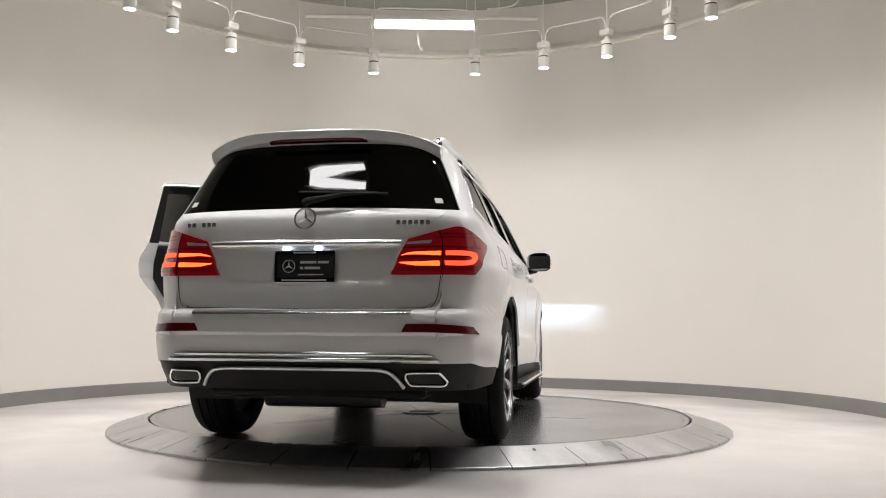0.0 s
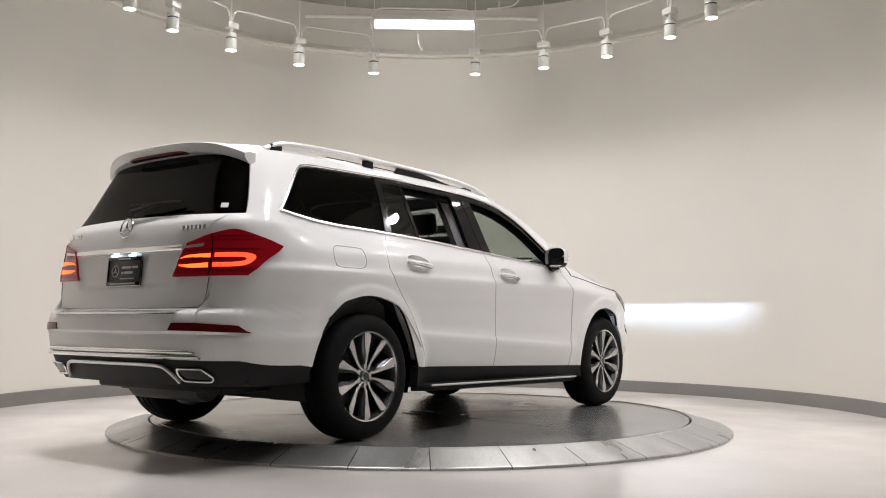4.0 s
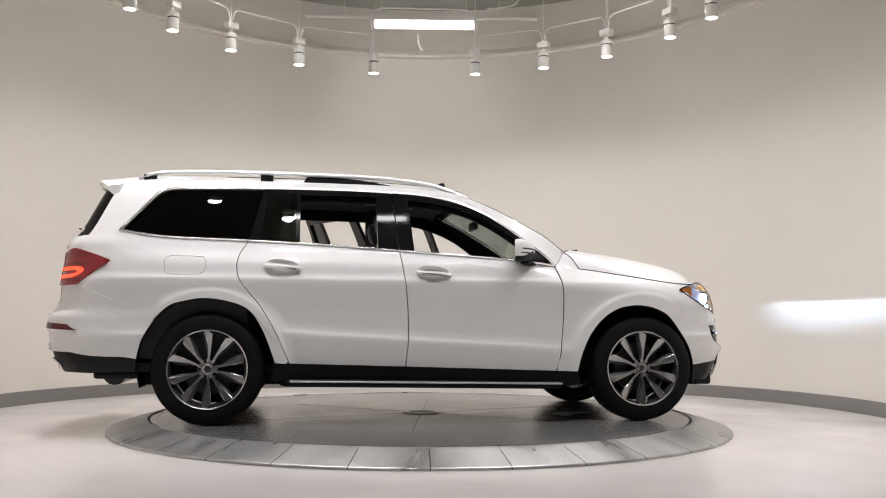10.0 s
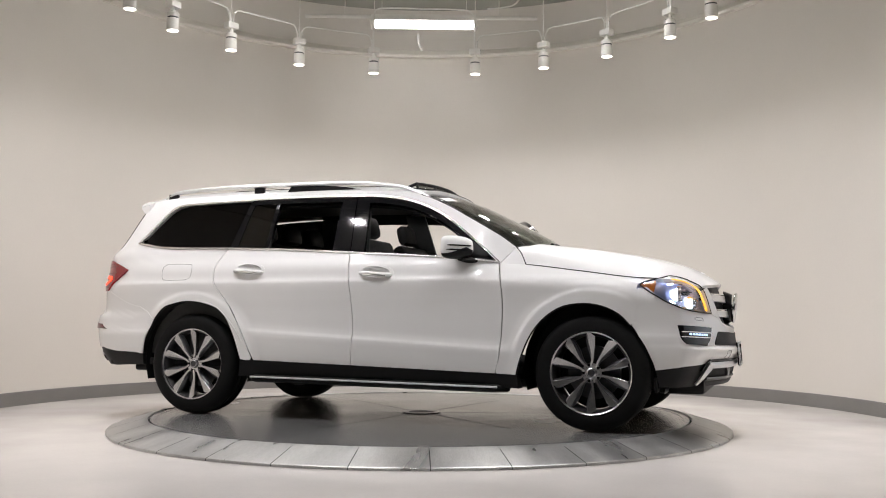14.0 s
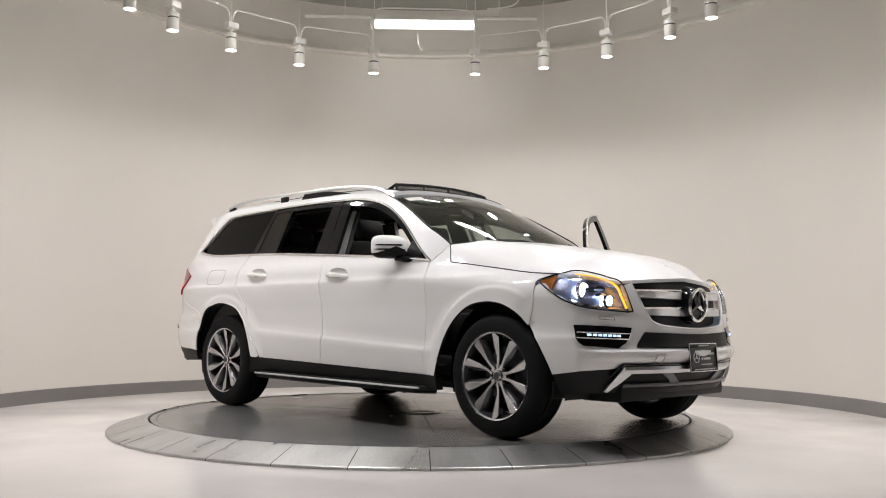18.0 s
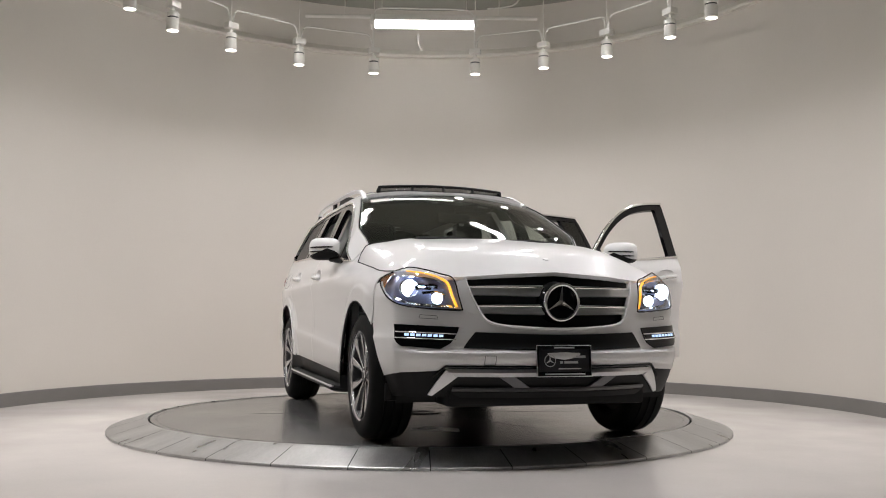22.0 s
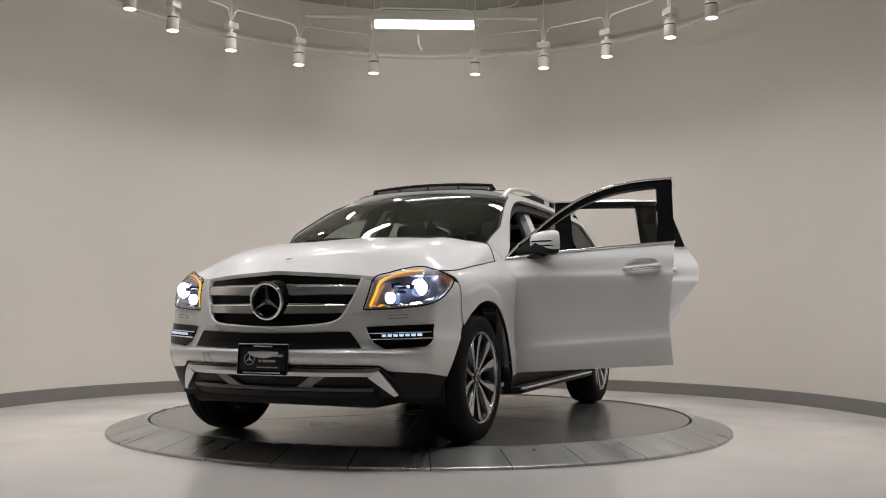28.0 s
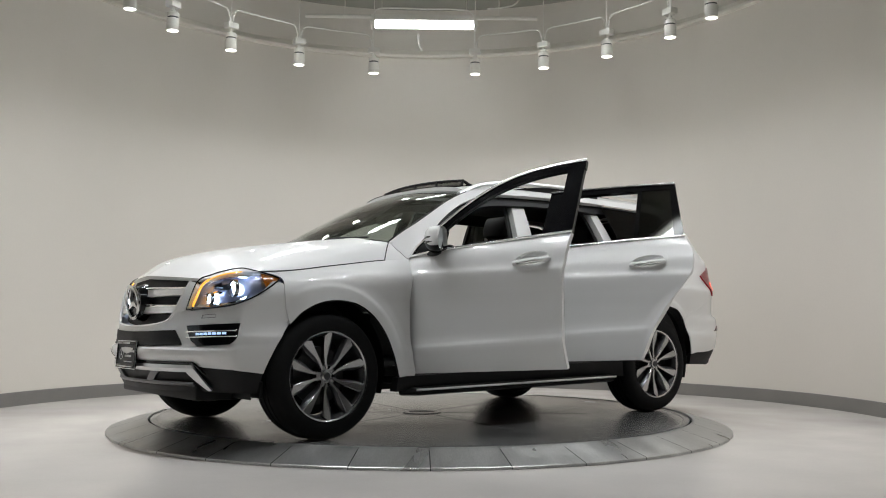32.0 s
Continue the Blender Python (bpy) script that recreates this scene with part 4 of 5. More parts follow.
shell(bm, [[Vector((-2.409 + 0.145 * abs(y / 0.656) ** 3 + 0.012 * abs(y / 0.275) ** 8, y, lip(y) - 0.046 - 0.006 * abs(y / 0.275) ** 8)), Vector((-2.402 + 0.145 * abs(y / 0.656) ** 3, y, lip(y) - 0.0555)), Vector((-2.372 + 0.05 * abs(y / 0.656) ** 2, y, lip(y) - 0.0625))] for y in np.linspace(-0.275, 0.275, 24)], 0.006, 0.003, mid=(-1.0, 0, 1.9))
part("brake_light", bm, RED_DARK, car, "long dark red high brake light")
top_edge = [(-1.195, 0.715), (-1.08, 0.785), (-0.985, 0.83), (-0.93, 0.92), (-0.88, 0.962), (-0.80, 0.966), (-0.742, 0.955), (-0.73, 0.83), (-0.665, 0.772), (0, 0.766)]
top_edge = top_edge + [(-p, z) for p, z in top_edge[-2::-1]]
low_edge = [(-1.195, 0.452), (-0.985, 0.470), (-0.9, 0.497), (0, 0.508)]
low_edge = low_edge + [(-p, z) for p, z in low_edge[-2::-1]]
pa = np.unique(np.concatenate([np.linspace(-1.195, -0.8, 18), np.linspace(-0.8, -0.62, 14), np.linspace(-0.62, 0.62, 25), np.linspace(0.62, 0.8, 14), np.linspace(0.8, 1.195, 18)]))


def edge_at(pts, p):
    q = line(pts, 300, False)
    return float(np.interp(p, q[:, 0], q[:, 1]))


def bumper_grid(low, high, cols, rows, last, rear):
    out = []
    for p in cols:
        z0, z1 = edge_at(low, p), edge_at(high, p)
        out.append([(to_arch(p, z0 + (z1 - z0) * j / rows, last, rear), z0 + (z1 - z0) * j / rows) for j in range(rows + 1)])
    return np.array(out)


grid = bumper_grid(low_edge, top_edge, pa, 34, 1.195, True)
panel("rear_bumper", grid, on_rear, PAINT, car, 0.010, 0.003, angle=28)
grid = bumper_grid([(-1.195, 0.365), (-0.98, 0.352), (-0.80, 0.355), (0.80, 0.355), (0.98, 0.352), (1.195, 0.365)], low_edge, np.linspace(-1.195, 1.195, 56), 4, 1.195, True)
panel("rear_valance", grid, on_rear, BLACK, car, 0.03, -0.004)


def bead(name, low, high, bulge, parent, label, tilt=0.0, material=CHROME):
    """A polished trim with a rounded section."""
    rows = []
    for (p0, z0), (p1, z1) in zip(line(low, 40), line(high, 40)):
        rows.append([on_rear(p0 + (p1 - p0) * k, z0 + (z1 - z0) * k) - Vector((bulge * (math.sin(math.pi * (0.12 + 0.76 * k)) + tilt * (1 - k)), 0, 0)) for k in np.linspace(0, 1, 7)])
    bm = bmesh.new()
    shell(bm, rows, 0.012)
    return part(name, bm, material, parent, label, angle=60)


bead("bumper_step", [(-0.60, 0.742), (0.60, 0.742)], [(-0.61, 0.768), (0.61, 0.768)], 0.014, car, "chrome loading strip", tilt=0.9)
bead("diffuser_trim", [(-0.725, 0.530), (-0.4, 0.531), (0, 0.531), (0.4, 0.531), (0.725, 0.530)], [(-0.68, 0.552), (-0.62, 0.556), (0, 0.558), (0.62, 0.556), (0.68, 0.552)], 0.016, car, "polished upper bumper trim", tilt=0.5)
bead("diffuser_trim", [(-0.757, 0.502), (-0.4, 0.502), (0, 0.502), (0.4, 0.502), (0.757, 0.502)], [(-0.735, 0.528), (-0.4, 0.529), (0, 0.529), (0.4, 0.529), (0.735, 0.528)], 0.018, car, "polished lower bumper trim", tilt=0.3)
tow = [on_rear(p, z) + Vector((-0.0155, 0, 0)) for p, z in line([(-0.49, 0.526), (-0.555, 0.526), (-0.56, 0.512), (-0.55, 0.504), (-0.50, 0.504), (-0.485, 0.512), (-0.49, 0.526)], 30)]
bm = bmesh.new()
tube(bm, tow, 0.0013, 5)
part("cover_seam", bm, SEAM, car, "fine seam of the tow hook cover")
bm = bmesh.new()
tube(bm, [on_rear(p, z) + Vector((-0.012, 0, 0)) for p, z in line([(-0.57, 0.375), (-0.52, 0.43), (-0.46, 0.462), (-0.3, 0.468), (0, 0.468), (0.3, 0.468), (0.46, 0.462), (0.52, 0.43), (0.57, 0.375)], 50)], 0.010, 8)
part("diffuser_line", bm, SATIN, car, "bright curved trim line")
for s in (-1, 1):
    loop = [(0.612, 0.387), (0.596, 0.396), (0.577, 0.424), (0.582, 0.444), (0.60, 0.450), (0.735, 0.452), (0.755, 0.446), (0.792, 0.408), (0.788, 0.393), (0.770, 0.384), (0.69, 0.385)]
    loop = [(s * p, z) for p, z in loop + loop[:1]]
    bm = bmesh.new()
    tube(bm, [on_rear(p, z) + Vector((-0.010, 0, 0)) for p, z in line(loop, 40)], 0.0065, 8)
    part("exhaust_trim", bm, CHROME, car, "chrome exhaust surround")
    panel("exhaust_opening", ruled([(s * 0.60, 0.392), (s * 0.785, 0.390)], [(s * 0.585, 0.445), (s * 0.745, 0.447)], 8, 3), on_rear, GLOSS, car, 0.01, 0.004)
    panel("rear_reflector", ruled([(s * 0.56, 0.655), (s * 0.75, 0.652), (s * 0.93, 0.643)], [(s * 0.585, 0.695), (s * 0.75, 0.694), (s * 0.905, 0.682)], 16, 4), on_rear, RED_DARK, car, 0.01, 0.009, "dark red bumper reflector")
    lamp = panel("tail_lamp", coons([(s * 0.474, 0.946), (s * 0.50, 0.942), (s * 0.70, 0.943), (s * 0.886, 0.948)], [(s * 0.886, 0.948), (s * 0.918, 1.003), (s * 0.940, 1.062), (s * 0.957, 1.115)],
                                    [(s * 0.582, 1.125), (s * 0.677, 1.149), (s * 0.80, 1.180), (s * 0.875, 1.198), (s * 0.912, 1.190), (s * 0.940, 1.155), (s * 0.957, 1.115)], [(s * 0.474, 0.946), (s * 0.519, 1.035), (s * 0.582, 1.125)], 36, 16), on_rear, RED_LENS, car, 0.03, 0.014, "red tail lamp, lit")
    bars = ([(0.535, 1.040), (0.60, 1.046), (0.742, 1.042)], [(0.545, 1.046), (0.60, 1.058), (0.745, 1.064)]), ([(0.525, 1.000), (0.60, 0.990), (0.722, 0.989)], [(0.517, 1.006), (0.60, 1.008), (0.726, 1.013)])
    for low, high in bars:
        panel("light_bar", ruled([(s * p, z) for p, z in low], [(s * p, z) for p, z in high], 14, 4), on_rear, RED_GLOW, lamp, 0.004, 0.0165, "glowing orange-red light bar")
    hook_out = [(0.765, 1.066), (0.85, 1.070), (0.893, 1.066), (0.908, 1.050), (0.900, 1.022), (0.876, 1.000), (0.83, 0.993), (0.748, 0.992)]
    hook_in = [(0.763, 1.043), (0.84, 1.045), (0.872, 1.044), (0.884, 1.036), (0.876, 1.024), (0.855, 1.016), (0.82, 1.013), (0.750, 1.012)]
    panel("light_bar", ruled([(s * p, z) for p, z in hook_in], [(s * p, z) for p, z in hook_out], 40, 4), on_rear, RED_HOOK, lamp, 0.004, 0.0165, "glowing hook-shaped light bar")
    panel("reversing_light", ruled([(s * 0.567, 1.098), (s * 0.70, 1.104)], [(s * 0.577, 1.110), (s * 0.712, 1.122)], 8, 3), on_rear, SATIN, lamp, 0.004, 0.0165, "pale reversing light")
    for z0, p0, p1, th in ((0.962, 0.50, 0.895, 0.005), (0.974, 0.505, 0.90, 0.004), (1.027, 0.53, 0.86, 0.005), (1.078, 0.545, 0.925, 0.006), (1.132, 0.72, 0.935, 0.004), (1.152, 0.76, 0.925, 0.004)):
        panel("lamp_rib", ruled([(s * p0, z0), (s * (p0 + p1) / 2, z0 + 0.006), (s * p1, z0 + 0.010)], [(s * (p0 + 0.004), z0 + th), (s * (p0 + p1) / 2, z0 + 0.006 + th), (s * p1, z0 + 0.010 + th)], 20, 2), on_rear, RED_DARK, lamp, 0.004, 0.0162)
    panel("lamp_seam", ruled([(s * 0.728, 0.944), (s * 0.765, 1.172)], [(s * 0.733, 0.944), (s * 0.770, 1.173)], 8, 2), on_rear, GLOSS, lamp, 0.004, 0.0172)
for s in (-1, 1):
    for pts in ([(0.7325, 0.942), (0.728, 0.85), (0.718, 0.805), (0.69, 0.780), (0.64, 0.7745), (0.0, 0.768)],):
        bm = bmesh.new()
        tube(bm, [on_rear(s * p, z) - Vector((0.0028, 0, 0)) for p, z in line(pts, 40)], 0.0022, 5)
        part("gate_seam", bm, SEAM, gate, "dark seam round the tailgate")
bead("chrome_bar", [(-0.535, 1.090), (0, 1.090), (0.535, 1.090)], [(-0.55, 1.123), (0, 1.125), (0.55, 1.123)], 0.018, gate, "chrome bar over the plate", material=BRIGHT)


def star(m, r, parent, material=CHROME, ring=0.10):
    bm = bmesh.new()
    n = 36
    vs = [[bm.verts.new(m @ Vector(((r + ring * r * math.cos(b)) * math.cos(a), (r + ring * r * math.cos(b)) * math.sin(a), ring * r * math.sin(b)))) for b in np.linspace(0, 2 * math.pi, 8, endpoint=False)] for a in np.linspace(0, 2 * math.pi, n, endpoint=False)]
    for i in range(n):
        for j in range(8):
            bm.faces.new((vs[i][j], vs[(i + 1) % n][j], vs[(i + 1) % n][(j + 1) % 8], vs[i][(j + 1) % 8]))
    for k in range(3):
        a = radians(90 + 120 * k)
        tip = bm.verts.new(m @ Vector((r * math.cos(a), r * math.sin(a), 0)))
        mid = bm.verts.new(m @ Vector((0, 0, 0.16 * r)))
        l = bm.verts.new(m @ Vector((0.17 * r * math.cos(a + 1.05), 0.17 * r * math.sin(a + 1.05), -0.02 * r)))
        q = bm.verts.new(m @ Vector((0.17 * r * math.cos(a - 1.05), 0.17 * r * math.sin(a - 1.05), -0.02 * r)))
        for f in ((mid, l, tip), (mid, tip, q), (l, q, tip)):
            bm.faces.new(f)
    return part("emblem", bm, material, parent, "round chrome emblem", angle=20)


def facing(x, y, z, back=False, tilt=0):
    """Maps a flat drawing (x right, y up, z out) onto the nose or the tail."""
    m = Matrix(((0, 0, 1, x), (1, 0, 0, y), (0, 1, 0, z), (0, 0, 0, 1)))
    if back:
        m = Matrix(((0, 0, -1, x), (-1, 0, 0, y), (0, 1, 0, z), (0, 0, 0, 1)))
    return m @ Matrix.Rotation(radians(tilt), 4, "X")


star(facing(-2.582, 0, 1.237, True, -12), 0.055, gate)
for x0, n, sg in ((0.66, 6, 1), (-0.49, 6, 1)):
    for k in range(n):
        if x0 > 0 and k == 2:
            continue
        bm = bmesh.new()
        y = x0 - k * 0.030
        p = on_rear(y / W(1.215), 1.213)
        box(bm, (p.x - 0.009, y - 0.011, 1.200), (p.x + 0.004, y + 0.011, 1.226), 0.004)
        part("badge_bar", bm, CHROME, gate, "chrome badge character")


def plate(m, parent):
    bm = bmesh.new()
    box(bm, (-0.157, -0.079, -0.008), (0.157, 0.079, 0.004), 0.005, m)
    board = part("number_plate", bm, PLATE_BLACK, parent, "black dealer plate in a black frame")
    for lo, hi in (((-0.160, 0.062), (0.160, 0.082)), ((-0.160, -0.082), (0.160, -0.060)), ((-0.160, -0.062), (-0.150, 0.064)), ((0.150, -0.062), (0.160, 0.064))):
        bm = bmesh.new()
        box(bm, (*lo, -0.004), (*hi, 0.010), 0.003, m)
        part("plate_frame", bm, GLOSS, board)
    bm = bmesh.new()
    tube(bm, [m @ Vector((x, y, 0.006)) for x, y in ((-0.162, -0.083), (0.162, -0.083), (0.162, 0.084), (-0.162, 0.084), (-0.162, -0.083))], 0.0035, 6)
    part("frame_edge", bm, SATIN, board, "thin silver edge of the plate frame")
    for lo, hi in (((-0.025, 0.016), (0.062, 0.029)), ((0.070, 0.016), (0.128, 0.029)), ((-0.025, -0.014), (-0.008, -0.001)), ((0.000, -0.014), (0.082, -0.001)), ((-0.035, -0.045), (0.10, -0.039))):
        bm = bmesh.new()
        box(bm, (*lo, 0.0042), (*hi, 0.0052), 0, m)
        part("print_bar", bm, GREY_TEXT, board)
    for lo, hi in (((-0.06, 0.068), (0.06, 0.076)), ((-0.12, -0.075), (0.12, -0.067))):
        bm = bmesh.new()
        box(bm, (*lo, 0.0102), (*hi, 0.0112), 0, m)
        part("print_bar", bm, GREY_TEXT, board)
    star(m @ Matrix.Translation((-0.085, 0.002, 0.006)), 0.032, board, GREY_TEXT, 0.07)
    return board


plate(facing(-2.588, -0.005, 0.987, True, -4), gate)
for y in (-0.075, 0.095):
    bm = bmesh.new()
    box(bm, (-2.600, y - 0.02, 1.074), (-2.580, y + 0.02, 1.084), 0.002)
    part("plate_light", bm, LED, gate, "small lit plate lamp")
bm = bmesh.new()
tube(bm, [(-2.535, 0.02, 1.325), (-2.545, 0.0, 1.335), (-2.52, -0.20, 1.372), (-2.50, -0.36, 1.378)], [0.022, 0.018, 0.010, 0.006], 8)
tube(bm, [(-2.53, 0.05, 1.385), (-2.515, -0.42, 1.37)], 0.006, 6)
part("rear_wiper", bm, BLACK, car, "black rear wiper")
for s in (-1, 1):
    panel("window_label", ruled([(s * 0.80, 1.325), (s * 0.845, 1.325)], [(s * 0.80, 1.352), (s * 0.845, 1.352)], 3, 2), on_rear, WHITE_METAL, car, 0.001, 0.001, "small white sticker")

# nose: bumper, grille, lamps
f_top = [(-0.99, 0.86), (-0.985, 0.92), (-0.978, 0.935), (-0.967, 0.94), (-0.953, 0.880), (-0.925, 0.815), (-0.86, 0.787), (-0.72, 0.772), (-0.575, 0.765), (-0.545, 0.80), (-0.50, 0.78), (-0.46, 0.74), (-0.40, 0.700), (-0.2, 0.672), (0, 0.668)]
f_top = f_top + [(-p, z) for p, z in f_top[-2::-1]]
f_low = [(-0.99, 0.405), (-0.95, 0.42), (-0.9, 0.43), (-0.72, 0.44), (-0.64, 0.455), (0, 0.462)]
f_low = f_low + [(-p, z) for p, z in f_low[-2::-1]]
pa = np.unique(np.concatenate([np.linspace(-0.99, -0.9, 37), np.linspace(-0.9, -0.6, 16), np.linspace(-0.6, 0.6, 49), np.linspace(0.6, 0.9, 16), np.linspace(0.9, 0.99, 37)]))
grid = np.array([[(min(abs(p), 0.99 - 0.0 * p) * (1 if p > 0 else -1) if abs(p) < 0.9 else q[0], q[1]) for q in row] for p, row in zip(pa, bumper_grid(f_low, f_top, pa, 44, 0.99, False))])
panel("front_bumper", grid, on_front, PAINT, car, 0.010, -0.002, angle=28)
for s in (-1, 1):
    panel("grille_cheek", coons([(s * 0.455, 0.735), (s * 0.56, 0.772)], [(s * 0.572, 0.772), (s * 0.588, 0.86), (s * 0.604, 0.928)], [(s * 0.545, 0.940), (s * 0.604, 0.928)], [(s * 0.455, 0.735), (s * 0.505, 0.85), (s * 0.545, 0.940)], 6, 12), on_front, PAINT, car, 0.03, 0.001)
grid = bumper_grid([(-0.99, 0.29), (0, 0.30), (0.99, 0.29)], f_low, pa[::2], 4, 0.99, False)
panel("front_valance", grid, on_front, BLACK, car, 0.03, -0.006)
grille = panel("grille", coons([(-0.40, 0.705), (-0.2, 0.682), (0, 0.676), (0.2, 0.682), (0.40, 0.705)], [(0.40, 0.705), (0.47, 0.77), (0.52, 0.88), (0.555, 0.965)], [(-0.555, 0.965), (-0.3, 0.985), (0, 0.99), (0.3, 0.985), (0.555, 0.965)], [(-0.40, 0.705), (-0.47, 0.77), (-0.52, 0.88), (-0.555, 0.965)], 31, 14), lambda p, z: on_front(p, z) - Vector((0.055, 0, 0)), BLACK, car, 0.02, 0, "black grille with two silver bars")
for z0, z1, w in ((0.858, 0.906, 0.535), (0.755, 0.800, 0.487)):
    for s in (-1, 1):
        panel("grille_bar", coons([(s * 0.09, z0 - 0.006), (s * w, z0)], [(s * w, z0), (s * (w + 0.015), z1)], [(s * 0.09, z1 + 0.006), (s * (w + 0.012), z1)], [(s * 0.09, z0 - 0.006), (s * 0.09, z1 + 0.006)], 14, 4), lambda p, z: on_front(p, z) - Vector((0.016, 0, 0)), SATIN, grille, 0.02)
        bm = bmesh.new()
        tube(bm, [on_front(s * p, z1 - 0.004) - Vector((0.012, 0, 0)) for p in np.linspace(0.09, w + 0.008, 12)], 0.005, 6)
        part("bar_edge", bm, CHROME, grille)
emb = star(facing(2.388, 0, 0.818, False, 6), 0.098, grille, CHROME, 0.11)
bm = bmesh.new()
lathe(bm, [(0, 0.0), (0.096, 0.0), (0.110, -0.03), (0.12, -0.06)], 32, "x", (2.372, 0, 0.818))
part("emblem_disc", bm, GLOSS, grille, "gloss black disc behind the emblem")
bm = bmesh.new()
tube(bm, [on_front(p, z) + Vector((-0.004, 0, 0.0)) for p, z in line([(-0.547, 0.945), (-0.47, 0.765), (-0.40, 0.70), (-0.2, 0.678), (0, 0.672), (0.2, 0.678), (0.40, 0.70), (0.47, 0.765), (0.547, 0.945)], 50)], 0.008, 6)
part("grille_surround", bm, PAINT, car)
panel("lower_intake", ruled([(-0.56, 0.565), (0, 0.555), (0.56, 0.565)], [(-0.50, 0.652), (0, 0.640), (0.50, 0.652)], 30, 5), on_front, BLACK, car, 0.01, 0.006, "black honeycomb lower intake")
plate(facing(2.412, 0, 0.497, False, -4), car)
# skid trim under the bumper
bm = bmesh.new()
P = []
for p in np.linspace(-0.66, 0.66, 40):
    P.append([on_front(p, 0.452) + Vector((0.012, 0, 0)), on_front(p, 0.432) + Vector((0.022, 0, 0)), on_front(p, 0.410) + Vector((0.012, 0, 0))])
shell(bm, P, 0.012)
skid = part("skid_trim", bm, SKID, car, "satin silver skid trim")
bm = bmesh.new()
tube(bm, [on_front(p, z) + Vector((0.006, 0, 0)) for p, z in line([(-0.74, 0.40), (-0.665, 0.462), (-0.60, 0.464), (0, 0.464), (0.60, 0.464), (0.665, 0.462), (0.74, 0.40)], 60)], 0.007, 6)
part("trim_gap", bm, GLOSS, skid, "dark gap over the skid trim")
for s in (-1, 1):
    panel("skid_end", ruled([(s * 0.655, 0.452), (s * 0.70, 0.402), (s * 0.765, 0.318)], [(s * 0.60, 0.412), (s * 0.655, 0.372), (s * 0.742, 0.312)], 14, 3), on_front, SKID, skid, 0.012, 0.018)
    panel("skid_strut", ruled([(s * 0.285, 0.412), (s * 0.185, 0.348)], [(s * 0.375, 0.412), (s * 0.275, 0.348)], 8, 4), on_front, SKID_SHADED, skid, 0.014, 0.010, "slanted skid strut, grey darkened for shade")
bm = bmesh.new()
shell(bm, [[on_front(p, 0.352) + Vector((0.010, 0, 0)), on_front(p, 0.343) + Vector((0.018, 0, 0)), on_front(p, 0.328) + Vector((0.008, 0, 0))] for p in np.linspace(-0.635, 0.635, 40)], 0.012)
part("skid_bar", bm, SKID_SHADED, skid, "lower skid bar, grey darkened for shade")
panel("skid_lower", ruled([(-0.60, 0.300), (0.60, 0.300)], [(-0.63, 0.330), (0.63, 0.330)], 24, 3), on_front, BLACK, car, 0.03, 0.010)
for s in (-1, 1):
    panel("lamp_recess", coons([(s * 0.685, 0.560), (s * 0.885, 0.574)], [(s * 0.885, 0.574), (s * 0.912, 0.61), (s * 0.922, 0.694)], [(s * 0.585, 0.678), (s * 0.922, 0.694)], [(s * 0.685, 0.560), (s * 0.615, 0.60), (s * 0.585, 0.678)], 22, 6), on_front, GLOSS, car, 0.006, 0.004, "black running light recess")
    drl = panel("running_light", ruled([(s * 0.625, 0.614), (s * 0.905, 0.624)], [(s * 0.608, 0.642), (s * 0.914, 0.652)], 16, 3), on_front, GLOSS, car, 0.008, 0.008, "daytime running light between two chrome blades")
    for z in (0.611, 0.643):
        bm = bmesh.new()
        tube(bm, [on_front(s * p, z + 0.036 * (p - 0.61)) + Vector((0.014, 0, 0)) for p in np.linspace(0.60, 0.918, 16)], 0.0035, 6)
        part("chrome_blade", bm, CHROME, drl, "thin chrome blade")
    for k in range(7):
        p = 0.665 + 0.030 * k
        panel("led", ruled([(s * p, 0.621 + 0.036 * (p - 0.61)), (s * (p + 0.022), 0.621 + 0.036 * (p - 0.61))], [(s * (p + 0.003), 0.634 + 0.036 * (p - 0.61)), (s * (p + 0.025), 0.634 + 0.036 * (p - 0.61))], 3, 2), on_front, LED_DIM, drl, 0.004, 0.0105, "dim blue light cell")
    # headlamp
    tip = 0.969
    edge_b = [(s * 0.562, 0.772), (s * 0.72, 0.778), (s * 0.86, 0.793), (s * 0.925, 0.822), (s * 0.953, 0.887), (s * tip, 0.948)]
    edge_t = [(s * 0.605, 0.936), (s * 0.70, 0.975), (s * 0.80, 1.000), (s * 0.90, 1.014), (s * 0.945, 0.988), (s * tip, 0.958)]
    bowl = lambda p, z: on_front(p, z) - Vector((0.05, s * 0.02, 0))
    hg = ruled(edge_b, edge_t, 40, 15)
    cut = lambda i, j: not (0.695 < abs(hg[i][j][0]) < 0.81 and 0.880 < hg[i][j][1] < 0.914)
    head = panel("headlamp", hg, bowl, BOWL, car, 0.02, 0, "lit headlamp with amber edge light", mask=cut)
    panel("side_marker", ruled([(s * 0.952, 0.895), (s * 0.967, 0.945)], [(s * 0.940, 0.984), (s * 0.967, 0.960)], 8, 5), lambda p, z: on_front(p, z) - Vector((0.012, s * 0.004, 0)), AMBER_LENS, head, 0.004)
    c = on_front(s * 0.752, 0.905) - Vector((0.02, s * 0.01, 0))
    y0, y1 = c.y - 0.02, c.y + 0.02
    x0 = c.x - 0.135
    bm = bmesh.new()
    bm.faces.new([bm.verts.new((x0, y, c.z + z)) for y, z in ((y0, -0.0015), (y1, -0.0015), (y1, 0.0015), (y0, 0.0015))])
    part("beam_source", bm, BEAM, head, "narrow bluish-white beam source", smooth=False, recalc=False)
    bm = bmesh.new()
